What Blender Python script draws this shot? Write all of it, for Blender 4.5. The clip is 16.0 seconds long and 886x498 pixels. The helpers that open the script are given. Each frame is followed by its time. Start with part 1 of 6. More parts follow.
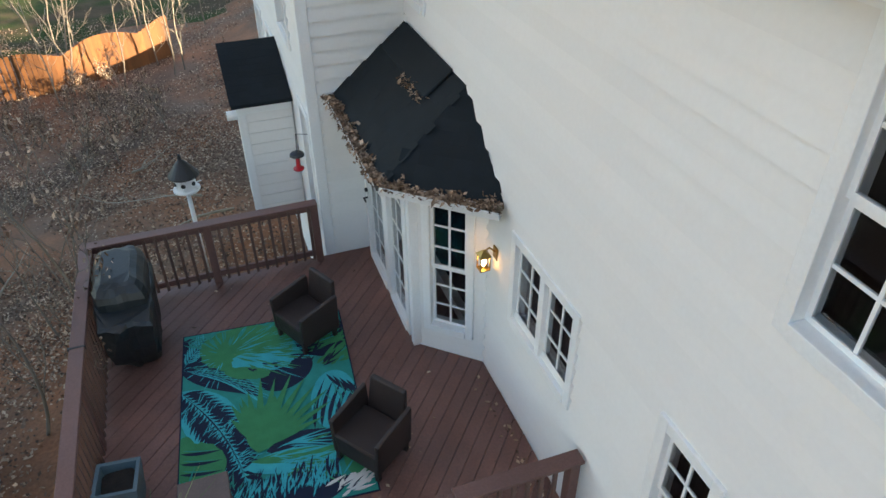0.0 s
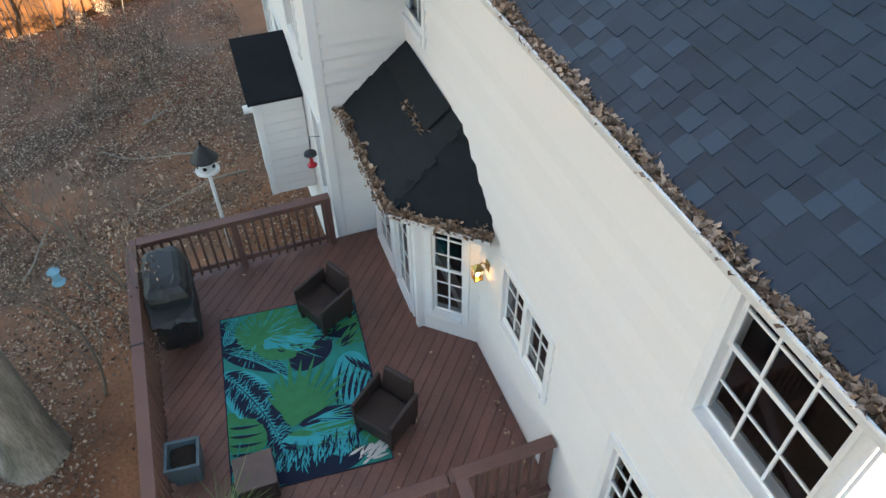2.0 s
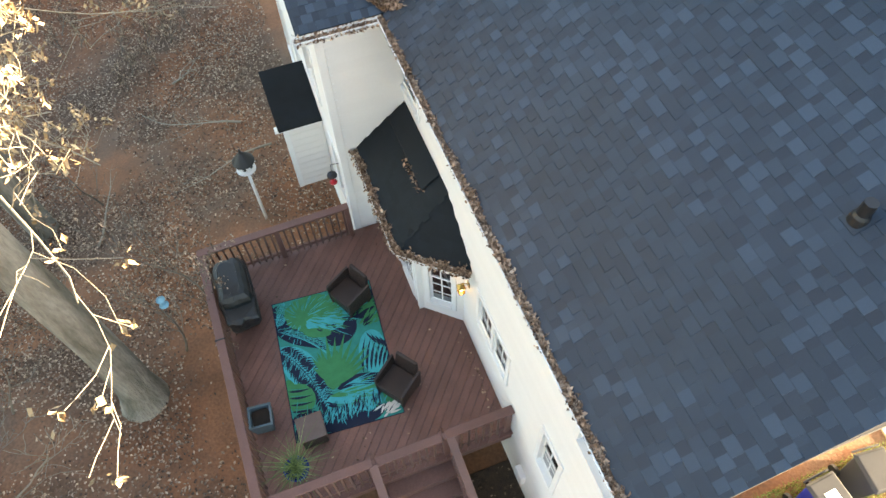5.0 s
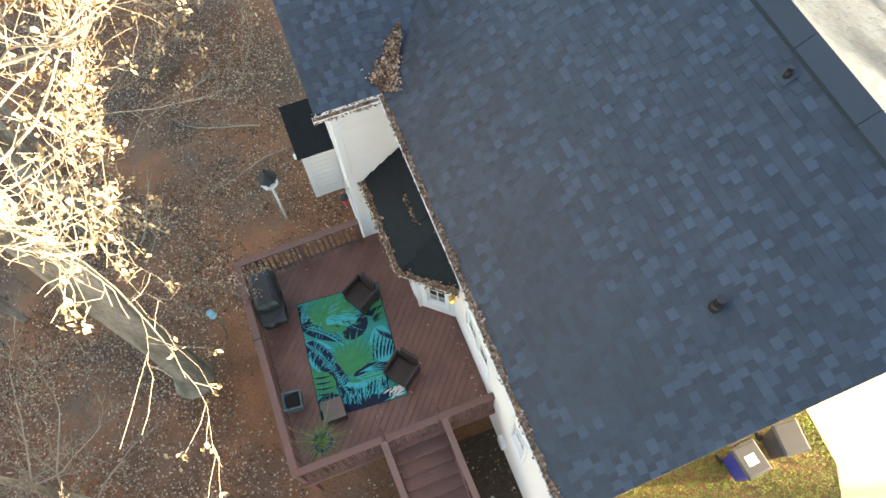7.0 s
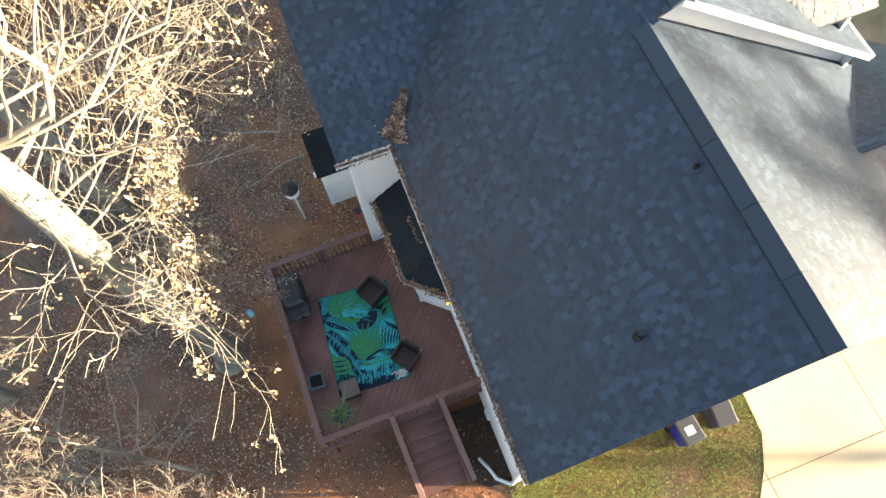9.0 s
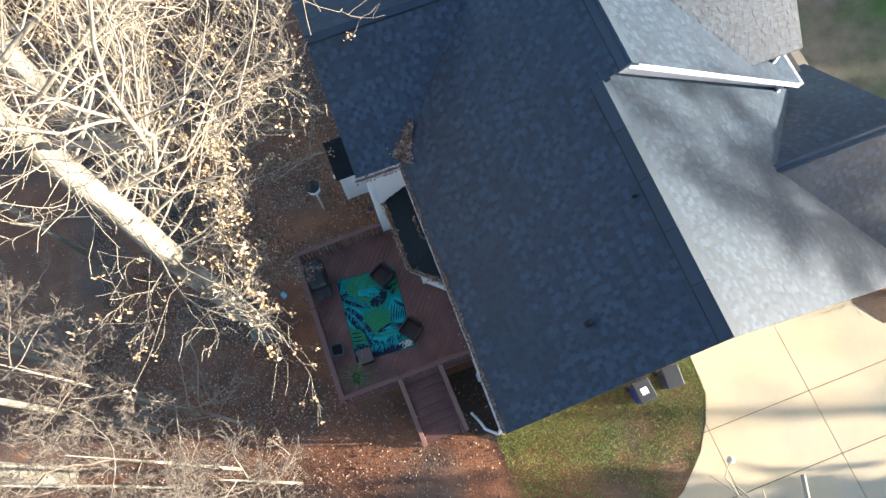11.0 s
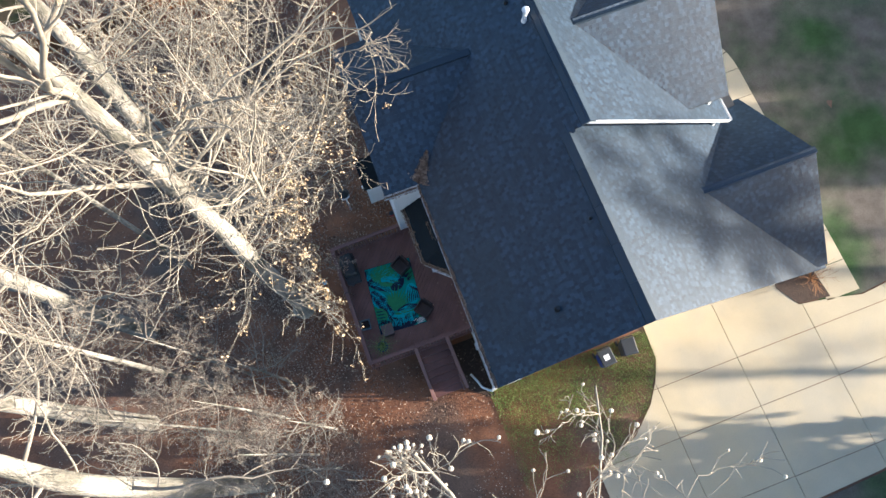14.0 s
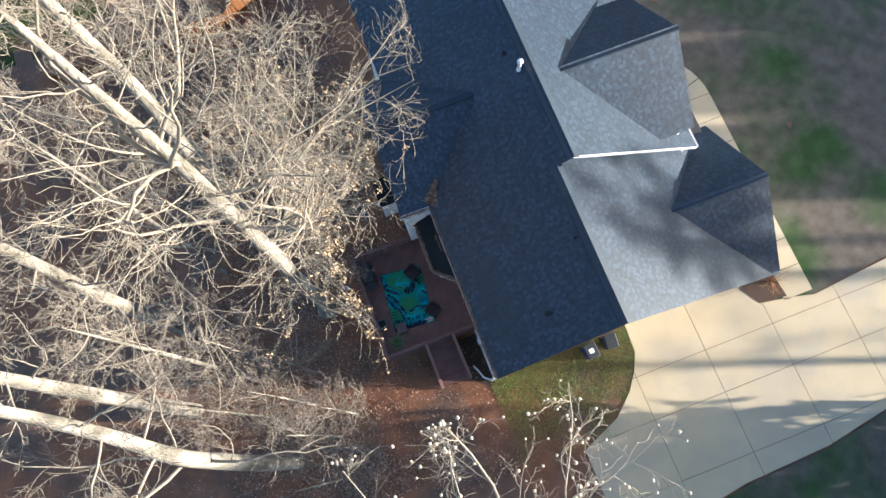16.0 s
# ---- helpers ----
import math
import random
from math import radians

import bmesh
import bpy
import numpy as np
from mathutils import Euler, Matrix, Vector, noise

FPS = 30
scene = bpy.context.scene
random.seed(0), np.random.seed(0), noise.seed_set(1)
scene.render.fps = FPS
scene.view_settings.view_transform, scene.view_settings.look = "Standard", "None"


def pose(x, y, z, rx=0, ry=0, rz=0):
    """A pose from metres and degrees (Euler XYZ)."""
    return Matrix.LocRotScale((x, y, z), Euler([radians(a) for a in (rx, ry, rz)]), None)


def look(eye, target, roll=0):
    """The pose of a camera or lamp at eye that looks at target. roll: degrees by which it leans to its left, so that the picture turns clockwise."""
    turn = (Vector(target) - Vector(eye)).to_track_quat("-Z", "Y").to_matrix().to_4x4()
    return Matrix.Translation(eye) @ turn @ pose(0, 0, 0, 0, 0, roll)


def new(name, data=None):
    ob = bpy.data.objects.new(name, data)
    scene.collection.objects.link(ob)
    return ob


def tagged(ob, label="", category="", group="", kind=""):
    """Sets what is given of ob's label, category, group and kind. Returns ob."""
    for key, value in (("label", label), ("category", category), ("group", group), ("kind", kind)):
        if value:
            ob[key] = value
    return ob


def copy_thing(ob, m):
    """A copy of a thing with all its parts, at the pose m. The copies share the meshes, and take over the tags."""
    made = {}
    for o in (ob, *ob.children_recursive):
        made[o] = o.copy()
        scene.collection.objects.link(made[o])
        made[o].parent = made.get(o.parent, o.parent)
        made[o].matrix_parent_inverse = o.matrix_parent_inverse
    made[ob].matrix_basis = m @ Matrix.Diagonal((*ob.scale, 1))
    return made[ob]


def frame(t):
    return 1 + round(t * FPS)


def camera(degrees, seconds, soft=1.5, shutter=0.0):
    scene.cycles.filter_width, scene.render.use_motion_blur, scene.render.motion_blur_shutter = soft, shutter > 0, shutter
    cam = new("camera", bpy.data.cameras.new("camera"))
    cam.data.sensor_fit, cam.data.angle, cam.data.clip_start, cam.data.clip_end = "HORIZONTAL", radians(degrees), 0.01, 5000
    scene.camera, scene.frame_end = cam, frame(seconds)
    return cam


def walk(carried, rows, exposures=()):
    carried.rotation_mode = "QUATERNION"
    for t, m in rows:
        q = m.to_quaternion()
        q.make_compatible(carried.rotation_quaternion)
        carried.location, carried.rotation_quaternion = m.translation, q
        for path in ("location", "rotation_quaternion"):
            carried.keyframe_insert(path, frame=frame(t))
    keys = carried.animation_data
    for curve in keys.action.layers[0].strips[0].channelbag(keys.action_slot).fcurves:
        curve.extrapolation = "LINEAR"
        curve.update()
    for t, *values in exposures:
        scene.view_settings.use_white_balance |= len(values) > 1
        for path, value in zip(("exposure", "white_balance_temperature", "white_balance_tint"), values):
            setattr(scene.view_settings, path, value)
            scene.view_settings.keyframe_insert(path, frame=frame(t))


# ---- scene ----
EXPOSURES = [(0.0, 2.28, 7800, 13), (2.0, 2.54, 8000, 13), (4.0, 3.03, 8700, 13), (7.0, 3.09, 9050, 13), (9.5, 2.28, 7150, 12), (12.0, 1.74, 6000, 12), (16.0, 1.44, 5850, 12)]
cam = camera(64.00, 16.0)
PATH = [
    (0.0, -2.436, -5.518, 5.999, 54.03, 0.47, -19.68),
    (0.5, -2.472, -5.556, 6.389, 52.08, 0.37, -19.77),
    (1.0, -2.503, -5.564, 6.830, 49.87, 0.30, -19.91),
    (1.5, -2.517, -5.598, 7.330, 47.63, 0.38, -20.06),
    (2.0, -2.496, -5.591, 7.870, 45.22, 0.48, -20.14),
    (2.5, -2.472, -5.603, 8.496, 42.77, 0.53, -20.15),
    (3.0, -2.453, -5.627, 9.186, 40.36, 0.57, -20.17),
    (3.5, -2.435, -5.645, 9.883, 38.13, 0.64, -20.20),
    (4.0, -2.406, -5.634, 10.555, 36.09, 0.75, -20.32),
    (6.5, -1.890, -5.548, 14.344, 27.72, 2.24, -21.07),
    (7.0, -1.806, -5.526, 15.134, 26.40, 2.26, -20.99),
    (7.5, -1.757, -5.519, 15.963, 25.18, 2.22, -20.94),
    (8.0, -1.711, -5.511, 16.811, 24.06, 2.15, -20.90),
    (8.5, -1.656, -5.489, 17.678, 22.97, 2.09, -20.83),
    (9.0, -1.598, -5.466, 18.557, 21.95, 2.05, -20.75),
    (9.5, -1.559, -5.474, 19.534, 20.96, 2.08, -20.67),
    (12.0, -1.530, -6.054, 24.254, 17.06, 1.89, -20.42),
    (12.5, -1.586, -6.146, 25.201, 16.69, 1.85, -20.32),
    (13.0, -1.687, -6.231, 26.181, 16.33, 1.81, -20.25),
    (13.5, -1.834, -6.319, 27.231, 15.97, 1.71, -20.30),
    (14.0, -1.987, -6.399, 28.334, 15.65, 1.62, -20.46),
    (14.5, -2.146, -6.455, 29.459, 15.35, 1.55, -20.58),
    (15.0, -2.256, -6.466, 30.561, 15.10, 1.49, -20.59),
    (15.5, -2.320, -6.443, 31.644, 14.83, 1.43, -20.64),
    (16.0, -2.357, -6.415, 32.699, 14.53, 1.39, -20.84),
]
walk(cam, [(t, pose(x, y, z, rx, ry, rz)) for t, x, y, z, rx, ry, rz in PATH], EXPOSURES)

# ---- world, sun ----
SUN_AZ = (0.943, -0.335)
SUN_EL = 11.0
world = bpy.data.worlds.new("sky")
scene.world = world
world.use_nodes = True
wn = world.node_tree.nodes
sky = wn.new("ShaderNodeTexSky")
sky.sky_type = "NISHITA"
sky.sun_disc = False
sky.sun_elevation = radians(SUN_EL)
sky.sun_rotation = math.atan2(SUN_AZ[0], SUN_AZ[1])
sky.air_density, sky.dust_density, sky.ozone_density = 1.0, 1.5, 2.4
world.node_tree.links.new(sky.outputs[0], wn["Background"].inputs[0])
wn["Background"].inputs[1].default_value = 0.15
lamp = bpy.data.lights.new("sun", "SUN")
lamp.energy, lamp.angle, lamp.color = 7.2, radians(0.6), (1.0, 0.88, 0.70)
sun = new("sun", lamp)
ce = math.cos(radians(SUN_EL))
sun.matrix_basis = look((40 * SUN_AZ[0] * ce, 40 * SUN_AZ[1] * ce, 40 * math.sin(radians(SUN_EL))), (0, 0, 0))


# ---- materials ----
def material(name, colour, rough=0.7, metal=0.0, vary=0.25, scale=3.0, fine=60.0, bump=0.2, per="", spread=0.3, other=None, mix_scale=1.5, stretch=(1, 1, 1), bump_dist=0.01, gloss=0.5):
    """Principled surface with colour variation at two scales and fine relief. per: 'object' or 'island' varies whole pieces."""
    m = bpy.data.materials.new(name)
    m.use_nodes = True
    nt = m.node_tree
    n, l = nt.nodes, nt.links
    b = n["Principled BSDF"]
    b.inputs["Roughness"].default_value, b.inputs["Metallic"].default_value = rough, metal
    b.inputs["Specular IOR Level"].default_value = gloss
    tc = n.new("ShaderNodeTexCoord")
    mp = n.new("ShaderNodeMapping")
    mp.inputs["Scale"].default_value = stretch
    l.new(tc.outputs["Object"], mp.inputs[0])
    big, small = n.new("ShaderNodeTexNoise"), n.new("ShaderNodeTexNoise")
    big.inputs["Scale"].default_value, small.inputs["Scale"].default_value = scale, fine
    big.inputs["Detail"].default_value, small.inputs["Detail"].default_value = 5, 3
    l.new(mp.outputs[0], big.inputs[0])
    l.new(mp.outputs[0], small.inputs[0])
    add = n.new("ShaderNodeMath")
    add.operation = "ADD"
    l.new(big.outputs[0], add.inputs[0])
    l.new(small.outputs[0], add.inputs[1])
    ramp = n.new("ShaderNodeMapRange")
    ramp.inputs[1].default_value, ramp.inputs[2].default_value = 0.6, 1.4
    ramp.inputs[3].default_value, ramp.inputs[4].default_value = 1 - vary, 1 + vary
    l.new(add.outputs[0], ramp.inputs[0])
    fac = ramp.outputs[0]
    if per:
        src = n.new("ShaderNodeObjectInfo").outputs["Random"] if per == "object" else n.new("ShaderNodeNewGeometry").outputs["Random Per Island"]
        pr = n.new("ShaderNodeMapRange")
        pr.inputs[3].default_value, pr.inputs[4].default_value = 1 - spread, 1 + spread
        l.new(src, pr.inputs[0])
        mu = n.new("ShaderNodeMath")
        mu.operation = "MULTIPLY"
        l.new(fac, mu.inputs[0])
        l.new(pr.outputs[0], mu.inputs[1])
        fac = mu.outputs[0]
    col = n.new("ShaderNodeMix")
    col.data_type, col.blend_type = "RGBA", "MULTIPLY"
    col.inputs[0].default_value = 1
    if other:
        third = n.new("ShaderNodeTexNoise")
        third.inputs["Scale"].default_value, third.inputs["Detail"].default_value = mix_scale, 6
        l.new(mp.outputs[0], third.inputs[0])
        cr = n.new("ShaderNodeValToRGB")
        cr.color_ramp.elements[0].position, cr.color_ramp.elements[1].position = 0.42, 0.6
        cr.color_ramp.elements[0].color, cr.color_ramp.elements[1].color = (*colour, 1), (*other, 1)
        if per == "island":
            l.new(n.new("ShaderNodeNewGeometry").outputs["Random Per Island"], cr.inputs[0])
            cr.color_ramp.elements[0].position, cr.color_ramp.elements[1].position = 0.25, 1.0
        else:
            l.new(third.outputs[0], cr.inputs[0])
        l.new(cr.outputs[0], col.inputs[6])
    else:
        col.inputs[6].default_value = (*colour, 1)
    l.new(fac, col.inputs[7])
    l.new(col.outputs[2], b.inputs["Base Color"])
    if bump:
        bp = n.new("ShaderNodeBump")
        bp.inputs["Strength"].default_value, bp.inputs["Distance"].default_value = bump, bump_dist
        l.new(small.outputs[0], bp.inputs["Height"])
        l.new(bp.outputs[0], b.inputs["Normal"])
    return m


M = dict(
    siding=material("painted_siding", (0.78, 0.76, 0.735), 0.55, vary=0.025, scale=1.2, fine=25, bump=0.08, per="object", spread=0.02),
    trim=material("white_trim_paint", (0.80, 0.80, 0.79), 0.45, vary=0.05, scale=2, fine=40, bump=0.05),
    shingle=material("dark_shingle", (0.0125, 0.0250, 0.0415), 0.5, gloss=0.43, vary=0.22, scale=0.45, fine=140, bump=0.6, per="island", spread=0.13, other=(0.0180, 0.0335, 0.0530), bump_dist=0.004),
    shingle_tab=material("dark_shingle_raised", (0.0170, 0.0325, 0.0515), 0.5, gloss=0.43, vary=0.22, scale=0.45, fine=140, bump=0.6, per="island", spread=0.16, other=(0.0285, 0.0500, 0.0760), bump_dist=0.004),
    shingle_piece=material("dark_shingle_piece", (0.0180, 0.0325, 0.0490), 0.5, gloss=0.43, vary=0.22, scale=0.45, fine=140, bump=0.6, per="object", spread=0.22, bump_dist=0.004),
    bay_shingle=material("charcoal_shingle", (0.006, 0.0105, 0.0145), 0.8, gloss=0.3, vary=0.35, scale=1.2, fine=140, bump=0.6, per="island", spread=0.15, bump_dist=0.004),
    underlay=material("roof_felt", (0.03, 0.033, 0.04), 0.9, vary=0.2, scale=2),
    deck=material("deck_stain", (0.185, 0.088, 0.071), 0.5, vary=0.3, scale=2.2, fine=35, bump=0.25, per="object", spread=0.12, other=(0.145, 0.068, 0.055), mix_scale=0.9),
    rail=material("rail_stain", (0.15, 0.073, 0.062), 0.55, vary=0.2, scale=2.5, fine=45, bump=0.25),
    baluster=material("baluster_stain", (0.13, 0.07, 0.056), 0.55, vary=0.2, scale=3, fine=45, bump=0.2, per="object", spread=0.1),
    gutter=material("white_gutter", (0.76, 0.76, 0.75), 0.4, vary=0.08, scale=3, bump=0.05),
    leaf=material("dead_leaf", (0.20, 0.115, 0.07), 0.8, vary=0.15, per="island", spread=0.5, other=(0.36, 0.26, 0.19), bump=0),
    litter=material("leaf_litter", (0.15, 0.085, 0.055), 0.85, vary=0.15, per="island", spread=0.55, other=(0.38, 0.28, 0.20), bump=0),
    soil=material("red_clay_ground", (0.235, 0.098, 0.047), 0.95, vary=0.4, scale=1.2, fine=18, bump=0.6, other=(0.14, 0.085, 0.056), mix_scale=0.35, bump_dist=0.03),
    concrete=material("driveway_concrete", (0.53, 0.425, 0.265), 0.85, vary=0.16, scale=0.5, fine=30, bump=0.2, other=(0.46, 0.385, 0.265), mix_scale=0.4),
    bark=material("grey_bark", (0.31, 0.28, 0.23), 0.9, vary=0.4, scale=5, fine=22, bump=1.0, stretch=(1, 1, 0.22), bump_dist=0.05, other=(0.12, 0.11, 0.085), mix_scale=2.5),
    twig=material("pale_twig", (0.285, 0.245, 0.185), 0.85, vary=0.2, scale=0.6, fine=10, bump=0),
    seedball=material("cream_seed_ball", (0.62, 0.52, 0.38), 0.9, vary=0.2, scale=20, fine=60, bump=0.5),
    dimtwig=material("brown_grey_twig", (0.235, 0.20, 0.155), 0.85, vary=0.25, scale=0.6, fine=10, bump=0),
    greytwig=material("grey_twig", (0.17, 0.14, 0.11), 0.85, vary=0.25, scale=0.6, fine=10, bump=0),
    oakleaf=material("tan_oak_leaf", (0.35, 0.235, 0.12), 0.75, vary=0.12, per="island", spread=0.35, other=(0.47, 0.355, 0.215), bump=0),
    grass=material("winter_grass", (0.14, 0.26, 0.04), 0.8, vary=0.2, per="island", spread=0.45, other=(0.24, 0.23, 0.07), bump=0),
    lawn=material("thin_winter_lawn", (0.045, 0.085, 0.026), 0.95, gloss=0.2, vary=0.45, scale=1.5, fine=30, bump=0.6, other=(0.13, 0.108, 0.085), mix_scale=0.22, bump_dist=0.03),
    wicker=material("dark_wicker", (0.029, 0.018, 0.016), 0.55, vary=0.35, scale=5, fine=90, bump=0.9, bump_dist=0.006),
    vinyl=material("black_vinyl_cover", (0.010, 0.0145, 0.017), 0.45, vary=0.3, scale=3, fine=30, bump=0.25),
    planter=material("slate_blue_planter", (0.075, 0.125, 0.15), 0.5, vary=0.15, scale=4, bump=0.1),
    cobalt=material("cobalt_glaze", (0.012, 0.03, 0.22), 0.2, vary=0.2, bump=0.05),
    potsoil=material("potting_soil", (0.018, 0.013, 0.01), 0.95, vary=0.4, scale=10, bump=0.8),
    blade=material("green_blades", (0.09, 0.17, 0.05), 0.6, vary=0.15, per="island", spread=0.4, other=(0.22, 0.30, 0.12), bump=0),
    table=material("grey_brown_table", (0.11, 0.078, 0.07), 0.5, vary=0.2, scale=5, fine=50, bump=0.3),
    navy=material("rug_navy", (0.006, 0.014, 0.040), 0.95, vary=0.2, scale=8, fine=220, bump=0.4),
    teal=material("rug_teal", (0.003, 0.25, 0.215), 0.95, vary=0.2, scale=8, fine=220, bump=0.4),
    aqua=material("rug_aqua", (0.006, 0.38, 0.43), 0.95, vary=0.2, scale=8, fine=220, bump=0.4),
    green=material("rug_green", (0.022, 0.215, 0.088), 0.95, vary=0.2, scale=8, fine=220, bump=0.4),
    ivory=material("rug_ivory", (0.62, 0.64, 0.60), 0.95, vary=0.1, scale=8, fine=220, bump=0.4),
    bin_blue=material("blue_bin_plastic", (0.012, 0.02, 0.20), 0.4, vary=0.15, bump=0.1),
    bin_grey=material("grey_bin_plastic", (0.03, 0.033, 0.037), 0.45, vary=0.2, bump=0.15),
    sign=material("white_label", (0.8, 0.8, 0.8), 0.5, vary=0.05, bump=0),
    fence=material("cedar_fence", (0.15, 0.057, 0.016), 0.8, vary=0.25, scale=3, fine=30, bump=0.4, per="object", spread=0.2, stretch=(1, 1, 0.2)),
    brownstem=material("orange_brown_stem", (0.36, 0.17, 0.06), 0.8, vary=0.25, scale=3, fine=30, bump=0),
    red=material("red_plastic", (0.45, 0.02, 0.03), 0.3, vary=0.1, bump=0),
    mulch=material("dark_mulch", (0.06, 0.035, 0.022), 0.95, vary=0.5, scale=8, fine=40, bump=1.0, bump_dist=0.03),
    skyblue=material("pale_blue_feeder", (0.10, 0.28, 0.38), 0.4, vary=0.2, bump=0),
    needle=material("evergreen_needle", (0.035, 0.06, 0.025), 0.7, vary=0.2, per="island", spread=0.4, bump=0),
    backlawn=material("green_lawn", (0.035, 0.055, 0.016), 0.95, gloss=0.1, vary=0.4, scale=1.0, fine=25, bump=0.6, other=(0.07, 0.05, 0.03), mix_scale=0.5),
    black=material("black_plastic", (0.012, 0.012, 0.013), 0.45, vary=0.2, bump=0.1),
    # gloom of the rooms behind the panes, put into the colour
    dark=material("interior_gloom", (0.03, 0.032, 0.036), 0.9, vary=0.3, scale=1, bump=0),
    metal=material("dark_metal", (0.06, 0.06, 0.065), 0.4, metal=0.8, vary=0.2, bump=0.05),
    brass=material("aged_brass", (0.35, 0.23, 0.08), 0.3, metal=1.0, vary=0.2, bump=0.05),
)


def glass_material():
    m = bpy.data.materials.new("window_glass")
    m.use_nodes = True
    b = m.node_tree.nodes["Principled BSDF"]
    b.inputs["Base Color"].default_value = (0.75, 0.78, 0.8, 1)
    b.inputs["Roughness"].default_value, b.inputs["IOR"].default_value = 0.02, 1.45
    b.inputs["Transmission Weight"].default_value = 1.0
    return m


M["glass"] = glass_material()


# ---- building helpers ----
def box(bm, x0, y0, z0, x1, y1, z1, m=None):
    vs = [bm.verts.new(m @ Vector(p) if m else p) for p in ((x0, y0, z0), (x1, y0, z0), (x1, y1, z0), (x0, y1, z0), (x0, y0, z1), (x1, y0, z1), (x1, y1, z1), (x0, y1, z1))]
    for f in ((3, 2, 1, 0), (4, 5, 6, 7), (0, 1, 5, 4), (1, 2, 6, 5), (2, 3, 7, 6), (3, 0, 4, 7)):
        bm.faces.new([vs[i] for i in f])
    return vs


def bevelled(bm, width=0.006, segments=1):
    bmesh.ops.recalc_face_normals(bm, faces=bm.faces)
    bmesh.ops.bevel(bm, geom=bm.edges[:], offset=width, segments=segments, affect="EDGES", profile=0.5)


def prism(bm, poly, z0, z1):
    """A closed prism over a plan polygon; z0 and z1 may be numbers or functions of x, y."""
    f0 = z0 if callable(z0) else (lambda x, y: z0)
    f1 = z1 if callable(z1) else (lambda x, y: z1)
    lo = [bm.verts.new((x, y, f0(x, y))) for x, y in poly]
    hi = [bm.verts.new((x, y, f1(x, y))) for x, y in poly]
    bm.faces.new(lo[::-1])
    bm.faces.new(hi)
    for i in range(len(poly)):
        j = (i + 1) % len(poly)
        bm.faces.new((lo[i], lo[j], hi[j], hi[i]))
    bmesh.ops.recalc_face_normals(bm, faces=bm.faces)


def tube(bm, pts, radii, sides=8, caps=True):
    pts = [Vector(p) for p in pts]
    if not hasattr(radii, "__len__"):
        radii = [radii] * len(pts)
    rings = []
    for i, p in enumerate(pts):
        d = (pts[min(i + 1, len(pts) - 1)] - pts[max(i - 1, 0)]).normalized()
        a = d.orthogonal().normalized()
        if rings:
            a = (last - d * last.dot(d)).normalized()
        last, c = a, d.cross(a)
        rings.append([bm.verts.new(p + (a * math.cos(k * math.tau / sides) + c * math.sin(k * math.tau / sides)) * radii[i]) for k in range(sides)])
    for r, s in zip(rings, rings[1:]):
        for k in range(sides):
            bm.faces.new((r[k], r[(k + 1) % sides], s[(k + 1) % sides], s[k]))
    if caps:
        bm.faces.new(rings[0][::-1])
        bm.faces.new(rings[-1])


def lathe(bm, profile, at=(0, 0, 0), sides=20):
    """Turns (radius, height) pairs about the vertical."""
    rings = [[bm.verts.new((at[0] + r * math.cos(k * math.tau / sides), at[1] + r * math.sin(k * math.tau / sides), at[2] + z)) for k in range(sides)] for r, z in profile]
    for r, s in zip(rings, rings[1:]):
        for k in range(sides):
            bm.faces.new((r[k], r[(k + 1) % sides], s[(k + 1) % sides], s[k]))
    bm.faces.new(rings[0][::-1])
    bm.faces.new(rings[-1])


def mesh_of(bm, name, mat, smooth=False):
    me = bpy.data.meshes.new(name)
    bm.to_mesh(me)
    bm.free()
    me.materials.append(mat)
    if smooth:
        me.shade_smooth()
    return me


def adopt(ob, parent):
    if parent is not None:
        ob.parent = parent
        if parent.parent is None:
            ob.matrix_parent_inverse = parent.matrix_basis.inverted()
    return ob


def part(name, bm, mat, parent=None, label="", smooth=False):
    ob = adopt(new(name, mesh_of(bm, name, mat, smooth)), parent)
    return tagged(ob, label) if label else ob


def solid(name, mat, boxes, parent=None, label="", bevel=0.0, m=None):
    bm = bmesh.new()
    for b in boxes:
        box(bm, *b, m=m)
    if bevel:
        bevelled(bm, bevel)
    return part(name, bm, mat, parent, label)


def from_data(name, verts, faces, mat, parent=None, smooth=False):
    me = bpy.data.meshes.new(name)
    me.from_pydata(verts, [], faces)
    me.materials.append(mat)
    if smooth:
        me.shade_smooth()
    return adopt(new(name, me), parent)


def thing(name, label, category, at=(0, 0, 0), group="", kind=""):
    ob = new(name)
    ob.matrix_basis = Matrix.Translation(at)
    ob.empty_display_size = 0.2
    return tagged(ob, label, category, group, kind)


def structure(ob, label, category):
    return tagged(ob, label, category, kind="structure")


# ---- the plan ----
GROUND = -1.5
EAVE_X, SOUTH, NORTH = -0.30, -5.08, 12.7
RIDGE_S, RIDGE_N, STEP_Y = 4.27, 4.88, 1.07
PITCH, FRONT, FRONT_N, EAVE_N = 0.67, 0.72, 0.74, 11.4


def back_z(x, y=0):
    return 5.62 + PITCH * x


def ground_z(x, y):
    """The yard lies level by the house and falls away to the north-west."""
    w = min(1.0, max(0.0, (y - 1.0) / 7.0))
    w = w * w * (3 - 2 * w)
    s = (0.29 * max(0.0, -x - 2.5) * w + 0.15 * max(0.0, y - 6.0)) * min(1.0, max(0.0, (1.5 - x) / 3.5))
    return GROUND - 2.4 * (1 - math.exp(-s / 1.9))


def front_s(x, y=0):
    return back_z(RIDGE_S) - FRONT * (x - RIDGE_S)


def front_n(x, y=0):
    return back_z(RIDGE_N) - FRONT_N * (x - RIDGE_N)


